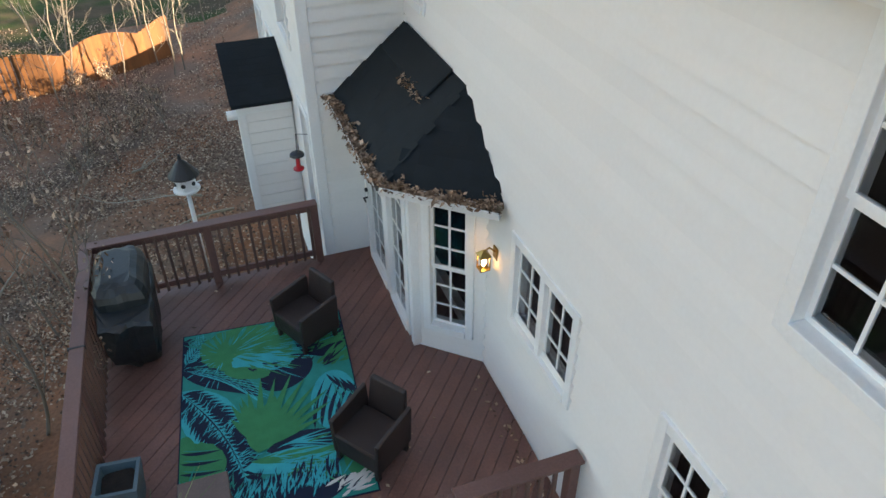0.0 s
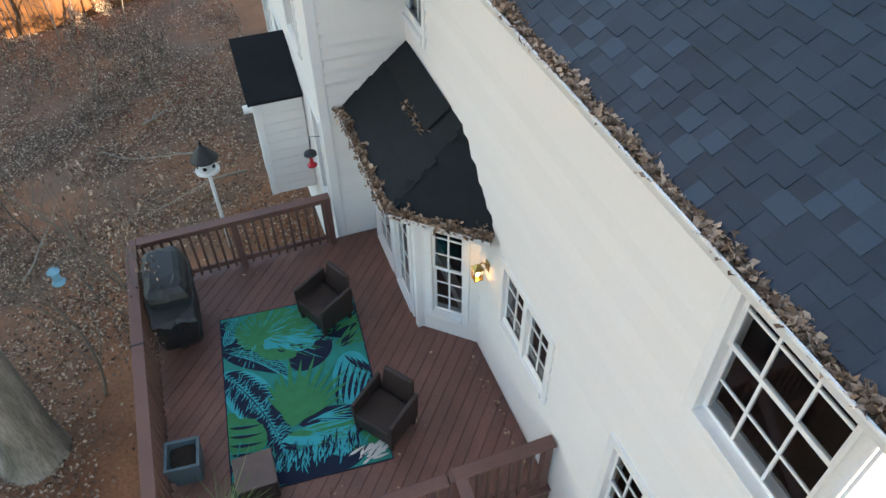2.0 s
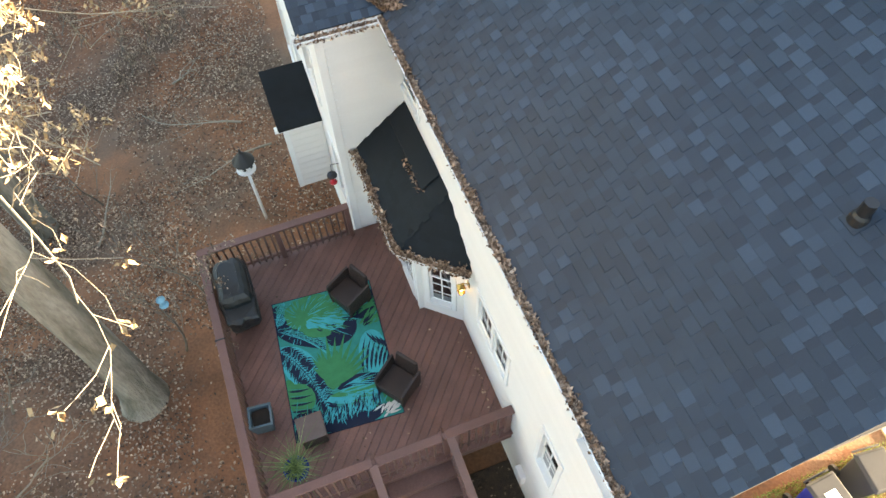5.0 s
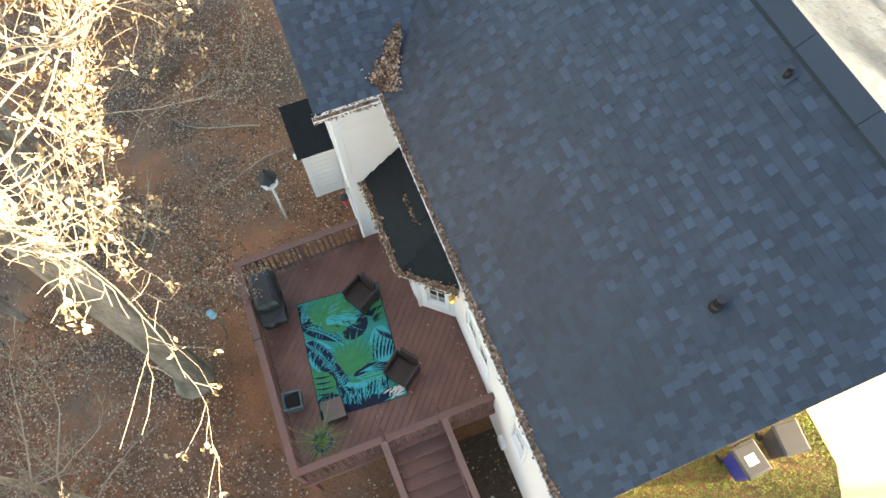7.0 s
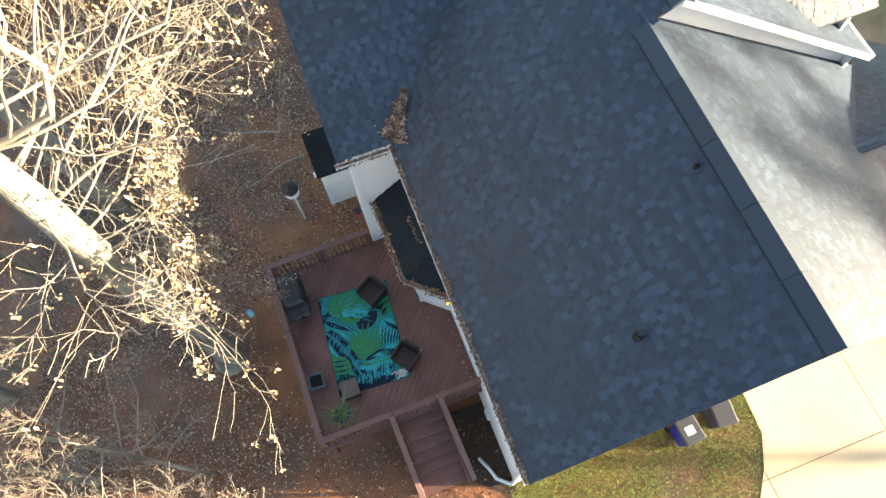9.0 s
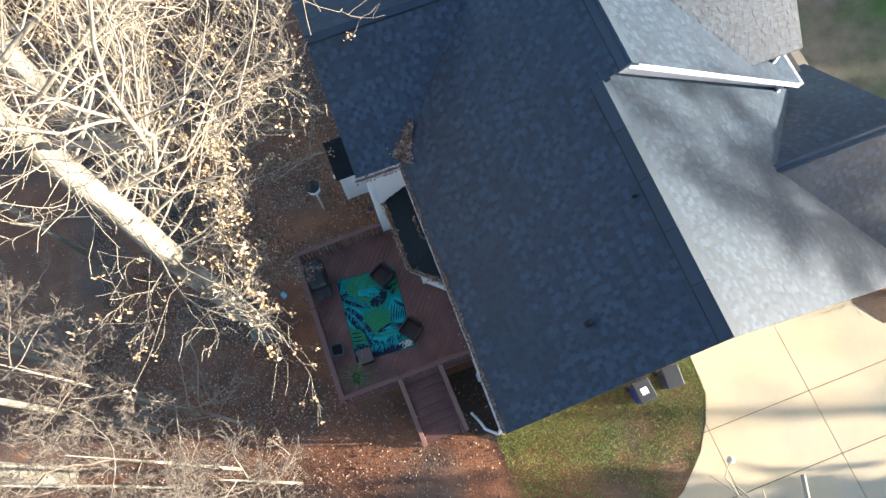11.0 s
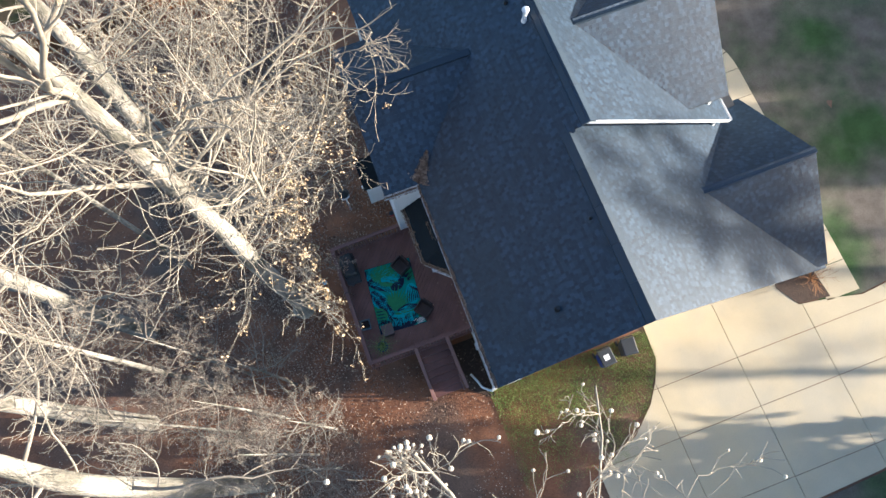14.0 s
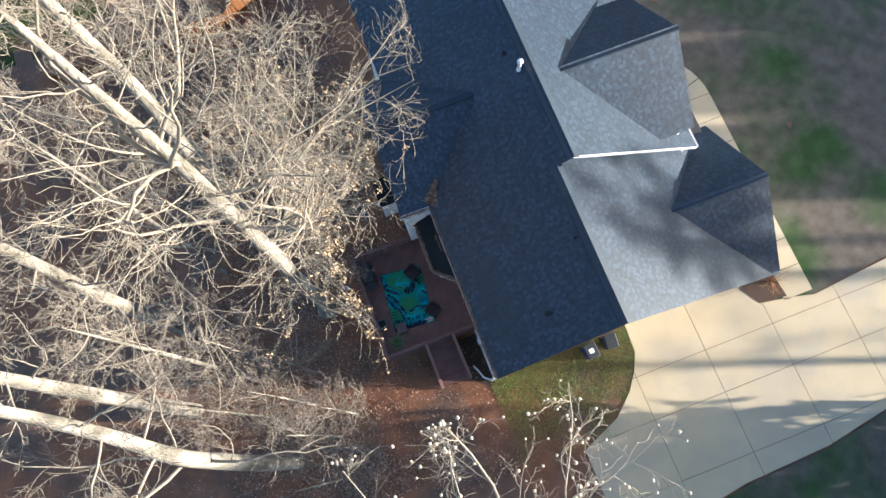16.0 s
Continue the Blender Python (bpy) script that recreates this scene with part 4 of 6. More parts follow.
def tree(name, label, trunk, radii, limbs, seed, keep_off=None, depth=3, kids=7, random_limbs=0, z_from=5.0, reach=(5.5, 2.5), leaf_below=None, leaf_share=0.0, leaf_per=4, elev=(0.15, 0.7), limb_r=0.22, ball=0.0, up=0.12, mat="twig", fewer=1, shrink=0.5):
    x, y, z = trunk[0]
    trunk = [(x, y, ground_z(x, y) - 0.15), *trunk[1:]]
    t = thing(name, label, "tree", (x, y, ground_z(x, y)), group="bare trees")
    line = smooth_line(trunk)
    rr = np.interp(np.linspace(0, len(trunk) - 1, len(line)), range(len(trunk)), radii)
    w = Wood(seed, None)
    w.branch(line, list(rr), 14)
    w.finish("trunk", t, M["bark"])
    c = Wood(seed + 1, keep_off)
    for start, way, length, r, dep in limbs:
        c.grow(start, way, length, r * 0.52, dep, up, 0.18, kids - fewer, shrink)
    zs = [p.z for p in line]
    for k in range(random_limbs):
        f = (k + 0.5) / random_limbs
        z = z_from + (zs[-1] - 0.5 - z_from) * f
        j = max(i for i, zz in enumerate(zs) if zz <= z)
        az = k * 2.4 + c.rnd.uniform(-0.5, 0.5)
        e = elev[0] + (elev[1] - elev[0]) * f
        L = reach[0] + (reach[1] - reach[0]) * f
        c.grow(line[j], (math.cos(az), math.sin(az), e), L * c.rnd.uniform(0.75, 1.15), max(rr[j] * limb_r, 0.022), depth, up, 0.2, kids - (1 if f < 0.45 else 0))
    c.finish("crown", t, M[mat])
    if leaf_share or ball:
        rnd = random.Random(seed + 5)
        spots = []
        for p in c.tips:
            if rnd.random() < leaf_share * (2.6 if p.z < 7.8 else 1.0) and (leaf_below is None or p.z < leaf_below):
                for _ in range(leaf_per):
                    spots.append((p.x + rnd.gauss(0, 0.06), p.y + rnd.gauss(0, 0.06), p.z + rnd.gauss(0, 0.05)))
        if spots:
            o = leaf_mesh("leaves", spots, M["oakleaf"], (0.04, 0.085), seed + 6, curl=0.4, flat=0.9)
            adopt(o, t)
        if ball:
            bm = bmesh.new()
            for p in c.tips:
                if rnd.random() < ball:
                    bmesh.ops.create_icosphere(bm, subdivisions=1, radius=rnd.uniform(0.022, 0.04), matrix=Matrix.Translation(p))
            tagged(part("fruit", bm, M["seedball"], t), kind="stuff")
    return t


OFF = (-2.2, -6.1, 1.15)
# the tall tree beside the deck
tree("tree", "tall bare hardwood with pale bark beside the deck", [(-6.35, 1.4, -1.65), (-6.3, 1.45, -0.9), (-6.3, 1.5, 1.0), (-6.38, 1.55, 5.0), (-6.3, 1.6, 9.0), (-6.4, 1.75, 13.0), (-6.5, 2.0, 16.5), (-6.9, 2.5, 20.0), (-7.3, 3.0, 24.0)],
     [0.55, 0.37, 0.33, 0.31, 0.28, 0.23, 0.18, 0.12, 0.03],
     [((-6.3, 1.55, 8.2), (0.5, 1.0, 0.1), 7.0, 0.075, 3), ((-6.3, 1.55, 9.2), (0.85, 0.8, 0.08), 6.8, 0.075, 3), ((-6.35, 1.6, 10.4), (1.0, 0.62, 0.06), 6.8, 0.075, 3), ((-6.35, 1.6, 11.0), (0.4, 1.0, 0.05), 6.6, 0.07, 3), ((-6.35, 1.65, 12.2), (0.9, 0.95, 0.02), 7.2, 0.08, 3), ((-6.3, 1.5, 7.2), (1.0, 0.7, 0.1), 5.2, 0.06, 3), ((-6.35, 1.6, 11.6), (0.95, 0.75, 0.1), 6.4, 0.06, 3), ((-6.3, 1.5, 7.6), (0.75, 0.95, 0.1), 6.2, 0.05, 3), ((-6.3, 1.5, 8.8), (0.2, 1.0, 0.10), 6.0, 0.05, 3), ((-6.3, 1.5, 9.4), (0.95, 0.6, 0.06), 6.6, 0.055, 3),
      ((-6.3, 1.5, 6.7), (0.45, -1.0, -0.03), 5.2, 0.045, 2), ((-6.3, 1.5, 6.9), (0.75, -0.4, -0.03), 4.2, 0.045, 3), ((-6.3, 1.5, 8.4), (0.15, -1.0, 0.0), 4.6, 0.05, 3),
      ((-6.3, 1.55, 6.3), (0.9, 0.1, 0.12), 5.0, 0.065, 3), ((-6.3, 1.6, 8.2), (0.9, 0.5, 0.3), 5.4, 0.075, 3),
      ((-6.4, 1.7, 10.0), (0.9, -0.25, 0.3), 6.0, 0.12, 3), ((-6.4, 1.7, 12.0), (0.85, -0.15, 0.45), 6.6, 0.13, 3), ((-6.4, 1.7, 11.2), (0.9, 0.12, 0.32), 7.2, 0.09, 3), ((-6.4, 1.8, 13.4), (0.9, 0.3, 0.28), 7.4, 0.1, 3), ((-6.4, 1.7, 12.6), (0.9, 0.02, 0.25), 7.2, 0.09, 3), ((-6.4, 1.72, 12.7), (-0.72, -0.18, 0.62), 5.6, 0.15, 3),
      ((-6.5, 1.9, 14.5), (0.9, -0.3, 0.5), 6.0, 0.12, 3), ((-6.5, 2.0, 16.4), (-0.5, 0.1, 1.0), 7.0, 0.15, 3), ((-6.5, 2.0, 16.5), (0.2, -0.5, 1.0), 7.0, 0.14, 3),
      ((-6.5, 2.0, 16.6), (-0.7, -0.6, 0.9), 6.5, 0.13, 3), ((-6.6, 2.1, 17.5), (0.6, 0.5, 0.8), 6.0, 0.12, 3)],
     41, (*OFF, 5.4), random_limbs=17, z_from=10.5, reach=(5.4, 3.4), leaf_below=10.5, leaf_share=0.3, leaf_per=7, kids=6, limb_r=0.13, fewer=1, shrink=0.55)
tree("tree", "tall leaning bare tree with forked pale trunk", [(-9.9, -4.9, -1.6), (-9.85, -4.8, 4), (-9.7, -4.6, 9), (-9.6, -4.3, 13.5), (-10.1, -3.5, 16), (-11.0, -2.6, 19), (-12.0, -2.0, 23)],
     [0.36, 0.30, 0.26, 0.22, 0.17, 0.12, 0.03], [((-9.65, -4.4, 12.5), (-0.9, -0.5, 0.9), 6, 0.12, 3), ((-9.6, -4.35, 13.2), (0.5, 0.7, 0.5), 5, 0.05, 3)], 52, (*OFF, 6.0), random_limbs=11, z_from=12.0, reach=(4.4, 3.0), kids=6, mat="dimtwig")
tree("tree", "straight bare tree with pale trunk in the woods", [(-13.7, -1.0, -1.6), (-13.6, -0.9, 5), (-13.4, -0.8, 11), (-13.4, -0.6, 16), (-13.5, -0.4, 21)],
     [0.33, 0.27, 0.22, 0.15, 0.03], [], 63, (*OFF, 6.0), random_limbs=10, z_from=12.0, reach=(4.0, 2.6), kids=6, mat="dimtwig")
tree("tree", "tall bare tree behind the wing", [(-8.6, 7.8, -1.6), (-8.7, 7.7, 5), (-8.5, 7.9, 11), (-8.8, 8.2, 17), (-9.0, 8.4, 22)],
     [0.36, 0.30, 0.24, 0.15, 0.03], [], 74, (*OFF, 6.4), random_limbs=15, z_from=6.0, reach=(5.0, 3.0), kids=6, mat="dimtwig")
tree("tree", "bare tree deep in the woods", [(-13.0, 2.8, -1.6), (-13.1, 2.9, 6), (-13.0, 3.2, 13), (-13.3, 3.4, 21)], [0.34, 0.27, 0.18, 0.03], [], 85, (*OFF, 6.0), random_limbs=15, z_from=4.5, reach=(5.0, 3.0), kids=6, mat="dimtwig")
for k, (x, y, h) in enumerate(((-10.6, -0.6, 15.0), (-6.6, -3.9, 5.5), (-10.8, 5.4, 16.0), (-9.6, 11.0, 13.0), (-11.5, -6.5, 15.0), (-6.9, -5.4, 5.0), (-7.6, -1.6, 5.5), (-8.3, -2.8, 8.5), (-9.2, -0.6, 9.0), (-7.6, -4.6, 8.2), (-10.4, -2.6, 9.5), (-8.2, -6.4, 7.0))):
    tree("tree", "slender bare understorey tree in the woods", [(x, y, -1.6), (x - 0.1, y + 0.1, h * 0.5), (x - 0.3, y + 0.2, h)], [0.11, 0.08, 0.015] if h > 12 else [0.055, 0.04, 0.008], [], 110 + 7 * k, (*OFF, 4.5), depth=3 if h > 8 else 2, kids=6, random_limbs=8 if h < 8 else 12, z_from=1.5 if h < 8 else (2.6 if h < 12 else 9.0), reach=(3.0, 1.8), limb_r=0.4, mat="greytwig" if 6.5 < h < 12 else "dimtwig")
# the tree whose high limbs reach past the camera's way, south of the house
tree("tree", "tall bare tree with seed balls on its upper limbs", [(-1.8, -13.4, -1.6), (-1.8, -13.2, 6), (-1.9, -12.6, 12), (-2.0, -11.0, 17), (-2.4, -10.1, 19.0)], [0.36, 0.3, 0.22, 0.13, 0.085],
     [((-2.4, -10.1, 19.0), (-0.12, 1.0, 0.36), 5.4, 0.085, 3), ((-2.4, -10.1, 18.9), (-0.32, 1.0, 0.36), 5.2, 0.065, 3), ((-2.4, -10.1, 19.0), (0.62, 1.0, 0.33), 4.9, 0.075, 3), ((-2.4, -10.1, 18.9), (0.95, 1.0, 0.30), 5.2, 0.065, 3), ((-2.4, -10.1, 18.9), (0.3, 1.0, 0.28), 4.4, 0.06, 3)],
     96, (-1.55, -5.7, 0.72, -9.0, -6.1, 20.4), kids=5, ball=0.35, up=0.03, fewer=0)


# ---- fallen leaves ----
def litter():
    rnd = np.random.RandomState(12)
    out = []
    for x0, x1, y0, y1, dens in ((-12, -1.4, 2.9, 14, 560), (-13, -1.4, 14, 22, 330), (-13, 1.0, 22, 28, 150), (-13, -4.4, -8, 2.9, 400), (-4.4, 0, -9, -2.4, 130), (-20, -13, -10, 22, 25)):
        n = int((x1 - x0) * (y1 - y0) * dens)
        xs, ys = rnd.uniform(x0, x1, n), rnd.uniform(y0, y1, n)
        for x, y in zip(xs, ys):
            if noise.noise(Vector((x * 0.5, y * 0.5, 3))) + rnd.uniform(-0.5, 0.5) > (0.12 if x > -5.5 and y < 10.5 else -0.1):
                out.append((x, y, ground_z(x, y) + 0.012 + 0.06 * noise.noise(Vector((x * 0.35, y * 0.35, 0))) * (1 if x < -4.6 or y > 6 else 0.15)))
    tagged(leaf_mesh("fallen_leaves", out, M["litter"], (0.03, 0.085), 13, curl=0.4, flat=0.35), "brown and grey fallen leaves covering the yard", "leaves", kind="stuff")


litter()


# ---- unseen woods beyond the driveway, added to shade the south yard, and unseen bare trees before the house ----
# out-of-view sun blockers: seven for the south yard, the rest for the front lawn
for k in range(22):
    x, y, h = (24 + 2.5 * (k % 2), -17.2 - 2.6 * k, 17.0 + (k * 7 % 4)) if k < 7 else (62 + 2.0 * (k % 2), -17.0 + 2.5 * (k - 7), 10.8 + (k * 7 % 4) * 0.5)
    t = thing("evergreen_tree", "unseen dense evergreen beyond the driveway, added to shade the south yard" if k < 7 else "unseen dense evergreen beyond the front lawn, added to shade it", "tree", (x, y, GROUND), group="evergreen trees")
    w = Wood(200 + k)
    w.branch([Vector((x, y, -1.6)), Vector((x, y, h * 0.5)), Vector((x, y, h))], [0.25, 0.16, 0.02], 8)
    w.finish("trunk", t, M["bark"])
    q = np.random.RandomState(220 + k)
    zz = q.uniform(0, 1, 3000) ** 1.3
    rr, aa = (1.0 - zz ** 2) * 2.6 * np.sqrt(q.uniform(0.05, 1, 3000)) + 0.1, q.uniform(0, math.tau, 3000)
    adopt(leaf_mesh("foliage", np.stack([x + rr * np.cos(aa), y + rr * np.sin(aa), -1.2 + zz * (h + 1.2)], 1), M["needle"], (0.32, 0.66), 240 + k, flat=0.9), t)
# unseen pines, set up-sun so their crowns throw soft blotches on the front roof
PINES = ((80.0, -26.4, 23.6), (86.2, -30.6, 22.2), (84.0, -29.6, 23.2))


def pine(x, y, h, seed):
    """A tall unseen pine: bare stem, open crown of needle clumps to dapple the roof."""
    t = thing("pine_tree", "unseen tall pine with an open clumped crown, added to dapple the roof", "tree", (x, y, GROUND), group="pine trees")
    w = Wood(seed)
    w.branch([Vector((x, y, GROUND - 0.1)), Vector((x + 0.2, y, h * 0.5)), Vector((x, y + 0.2, h))], [0.28, 0.2, 0.04], 8)
    q = np.random.RandomState(seed)
    spots = []
    for k in range(11):
        a, z = k * 2.4, h - 5.5 * (k / 11) ** 0.8 * q.uniform(0.8, 1.1)
        r = q.uniform(0.4, 2.9) * (0.35 + 0.65 * (h - z) / 5.5)
        c = Vector((x + r * math.cos(a), y + r * math.sin(a), z))
        w.branch([Vector((x, y, z - 0.5)), c], [0.05, 0.015], 5)
        spots.append(np.array(c) + q.normal(0, 1, (34, 3)) * np.array((0.42, 0.42, 0.26)))
    w.finish("trunk", t, M["bark"])
    adopt(leaf_mesh("foliage", np.concatenate(spots), M["needle"], (0.25, 0.5), seed + 1, flat=0.9), t)


for k, (x, y, h) in enumerate(PINES):
    pine(x, y, h, 640 + 3 * k)
# unseen bare trees, added to cast streaks over the front roof and drive
for k, (x, y, h) in enumerate(((50, -17.5, 18), (47, -21.0, 17))):
    tree("tree", "unseen tall bare tree out front, added for its streaked shadow", [(x, y, -1.6), (x + 0.2, y + 0.1, h * 0.5), (x, y + 0.3, h)], [0.22, 0.16, 0.03], [], 230 + k, None, depth=3, kids=6, random_limbs=14, z_from=3.5, reach=(4.5, 2.0), limb_r=0.4)


# ---- things on the deck ----
def blade_shape(base, way, length, width, bend=0.0, n=7, tip=0.9):
    """Outline of one printed blade, in rug coordinates."""
    d = Vector(way).normalized()
    s = Vector((-d.y, d.x))
    left, right = [], []
    for i in range(n + 1):
        t = i / n
        w = width * 0.5 * math.sin(math.pi * min(t ** 0.75, 1)) if 0 < t < 1 else 0.0
        c = Vector(base) + d * length * t + s * bend * length * t * t
        left.append(c + s * w)
        right.append(c - s * w)
    return left + right[::-1][1:-1]


def rug():
    W, L = 1.93, 2.80
    r = thing("outdoor_rug", "teal, green and navy palm-leaf outdoor rug on the deck", "rug")
    bm = bmesh.new()
    box(bm, 0, 0, 0.002, W, L, 0.010)
    part("rug_base", bm, M["navy"], r, "navy woven base")
    rnd = random.Random(4)
    layer = [0]

    def put(mat, outlines):
        layer[0] += 1
        z = 0.0105 + layer[0] * 0.00025
        bm = bmesh.new()
        for e, o in enumerate(outlines):
            pts = [(min(max(p.x, 0.015), W - 0.015), min(max(p.y, 0.015), L - 0.015)) for p in o]
            clean = [p for i, p in enumerate(pts) if (Vector(p) - Vector(pts[i - 1])).length > 1e-4]
            if len(clean) > 2:
                bm.faces.new([bm.verts.new((x, y, z + e * 0.000004)) for x, y in clean])
        bmesh.ops.recalc_face_normals(bm, faces=bm.faces)
        for f in bm.faces:
            if f.normal.z < 0:
                f.normal_flip()
        p = part("printed_leaf", bm, mat, r)
        if len(outlines) > 1:
            tagged(p, kind="stuff")

    def frond(mat, base, way, length, leaf, n, bend=0.0, open_=1.0, rib=0.012, width=0.04):
        d = Vector(way).normalized()
        s = Vector((-d.y, d.x))
        out = [blade_shape(base, way, length, rib * 2, bend)]
        for i in range(n):
            t = (i + 1) / (n + 1)
            c = Vector(base) + d * length * t + s * bend * length * t * t
            dd = (d + s * 2 * bend * t).normalized()
            ss = Vector((-dd.y, dd.x))
            ll = leaf * (0.45 + 0.75 * math.sin(math.pi * (0.15 + 0.8 * t))) * rnd.uniform(0.85, 1.1)
            for sg in (1, -1):
                out.append(blade_shape(c, dd * 0.75 + ss * sg * open_, ll, width, -0.12 * sg, n=5))
        put(mat, out)

    def fan(mat, base, way, length, n, spread, width):
        a0 = math.atan2(way[1], way[0])
        put(mat, [blade_shape(base, (math.cos(a0 + spread * (k / (n - 1) - 0.5)), math.sin(a0 + spread * (k / (n - 1) - 0.5))), length * (0.7 + 0.3 * math.sin(math.pi * k / (n - 1))) * rnd.uniform(0.92, 1.06), width, 0.0, n=6) for k in range(n)])

    def blob(mat, base, way, length, width, bend=0.0):
        put(mat, [blade_shape(base, way, length, width, bend, n=12)])

    def streaks(mat, c, way, n, length, spread, width):
        d = Vector(way).normalized()
        put(mat, [blade_shape((c[0] + rnd.gauss(0, spread), c[1] + rnd.gauss(0, spread * 0.7)), d + Vector((rnd.gauss(0, 0.25), rnd.gauss(0, 0.25))), length * rnd.uniform(0.5, 1.3), width, n=4) for _ in range(n)])

    def oval(mat, c, rx, ry, turn=0.0, rough=0.0):
        ca, sa = math.cos(turn), math.sin(turn)
        out = []
        for k in range(40):
            a = k * math.tau / 40
            w = 1 + rnd.uniform(-rough, rough)
            u, v = rx * w * math.cos(a), ry * w * math.sin(a)
            out.append(Vector((c[0] + u * ca - v * sa, c[1] + u * sa + v * ca)))
        put(mat, [out])

    def rays(mat, c, n, r0, r1, a0, a1, width):
        out = []
        for _ in range(n):
            a = radians(rnd.uniform(a0, a1))
            d = Vector((math.cos(a), math.sin(a)))
            q = rnd.uniform(r0, r1)
            out.append(blade_shape(Vector(c) + d * q, d, (r1 - r0) * rnd.uniform(0.2, 0.5), width * rnd.uniform(0.6, 1.3), n=4))
        put(mat, out)

    # ground colours
    put(M["teal"], [[Vector(p) for p in ((0.015, 0.015), (W - 0.015, 0.015), (W - 0.015, L - 0.015), (0.015, L - 0.015))]])
    oval(M["navy"], (1.66, 2.36), 0.34, 0.36, 0.3)
    oval(M["navy"], (1.18, 1.86), 0.34, 0.24, 0.6)
    oval(M["navy"], (0.12, 2.48), 0.26, 0.26)
    oval(M["navy"], (0.25, 0.22), 0.34, 0.30)
    oval(M["navy"], (1.0, 0.2), 0.62, 0.24)
    # small palms in the north-west corner
    frond(M["aqua"], (0.02, 2.24), (0.5, 0.9), 0.52, 0.22, 9, 0.0, 0.6, 0.006, 0.024)
    frond(M["teal"], (0.02, 2.70), (0.85, -0.35), 0.42, 0.16, 8, 0.1, 0.8, 0.006, 0.024)
    # long dark palm leaf with fine bright lines
    blob(M["navy"], (-0.05, 2.24), (0.86, -0.28), 1.12, 0.42, -0.34)
    frond(M["aqua"], (-0.02, 2.20), (0.86, -0.28), 1.0, 0.42, 9, -0.34, 0.22, 0.006, 0.014)
    frond(M["teal"], (0.0, 2.26), (0.86, -0.24), 0.9, 0.36, 6, -0.30, 0.30, 0.005, 0.016)
    # broad washed leaf: green above, bright strokes across
    oval(M["green"], (0.76, 2.40), 0.56, 0.40, -0.15, 0.05)
    oval(M["aqua"], (0.92, 2.12), 0.36, 0.17, -0.2, 0.06)
    oval(M["green"], (0.74, 1.96), 0.26, 0.10, -0.3, 0.05)
    rays(M["aqua"], (0.50, 2.34), 70, 0.12, 0.82, -38, 62, 0.014)
    rays(M["teal"], (0.50, 2.34), 60, 0.08, 0.74, 20, 150, 0.020)
    rays(M["green"], (0.50, 2.34), 60, 0.10, 0.80, -45, 50, 0.020)
    rays(M["aqua"], (0.50, 2.34), 24, 0.10, 0.46, 150, 260, 0.014)
    streaks(M["navy"], (1.0, 2.04), (1, -0.12), 5, 0.11, 0.09, 0.028)
    # banana leaf: dark, with ragged bright strokes from rib to edge
    blob(M["aqua"], (-0.04, 1.86), (0.66, -0.75), 1.62, 0.60, -0.27)
    frond(M["navy"], (-0.02, 1.84), (0.66, -0.75), 1.50, 0.285, 25, -0.27, 1.25, 0.014, 0.056)
    streaks(M["aqua"], (0.22, 1.46), (0.5, 0.85), 26, 0.16, 0.13, 0.012)
    streaks(M["aqua"], (0.44, 1.16), (0.6, 0.75), 30, 0.15, 0.13, 0.012)
    streaks(M["aqua"], (0.62, 0.72), (0.85, 0.45), 26, 0.13, 0.11, 0.012)
    streaks(M["navy"], (0.5, 0.9), (0.8, 0.5), 18, 0.14, 0.18, 0.016)
    put(M["aqua"], [blade_shape((0.0, 1.81), (0.66, -0.75), 1.47, 0.020, -0.27, n=16)])
    put(M["navy"], [blade_shape((0.0, 1.80), (0.66, -0.75), 1.46, 0.012, -0.265, n=16)])
    # round green leaf low on the west side, cut by dark curves
    oval(M["green"], (0.22, 0.78), 0.25, 0.30, 0.5, 0.05)
    oval(M["green"], (0.06, 1.02), 0.10, 0.16, 0.0, 0.05)
    put(M["navy"], [blade_shape((0.02, 0.96 - 0.13 * k), (0.9, -0.30), 0.42, 0.045, 0.22, n=7) for k in range(4)])
    put(M["teal"], [blade_shape((0.04, 1.0 - 0.13 * k), (0.85, -0.35), 0.34, 0.016, 0.2, n=7) for k in range(4)])
    streaks(M["teal"], (0.2, 0.25), (0.2, 1), 26, 0.28, 0.15, 0.018)
    # north-east: green and bright strokes sweeping over the dark
    streaks(M["green"], (1.62, 2.28), (0.9, 0.45), 26, 0.36, 0.17, 0.045)
    streaks(M["aqua"], (1.60, 2.40), (0.85, 0.5), 18, 0.26, 0.18, 0.014)
    streaks(M["green"], (1.76, 1.90), (0.8, 0.7), 16, 0.36, 0.10, 0.055)
    streaks(M["navy"], (1.50, 1.98), (0.7, 0.7), 12, 0.24, 0.14, 0.03)
    # east side: dark curved blades on bright ground
    oval(M["aqua"], (1.66, 1.30), 0.26, 0.44, -0.1)
    put(M["navy"], [blade_shape((1.40 + 0.075 * k, 0.92 + 0.01 * k), (0.05 + 0.05 * k, 1), 0.72 - 0.04 * k, 0.050, -0.22, n=7) for k in range(7)])
    put(M["navy"], [blade_shape((1.62 + 0.07 * k, 1.70 - 0.05 * k), (0.4, -1), 0.42, 0.040, 0.2, n=6) for k in range(5)])
    streaks(M["teal"], (1.60, 1.2), (0.1, 1), 14, 0.3, 0.14, 0.014)
    # lens-shaped leaf with long stripes
    blob(M["navy"], (0.88, 0.76), (1, 0.10), 0.92, 0.30, -0.05)
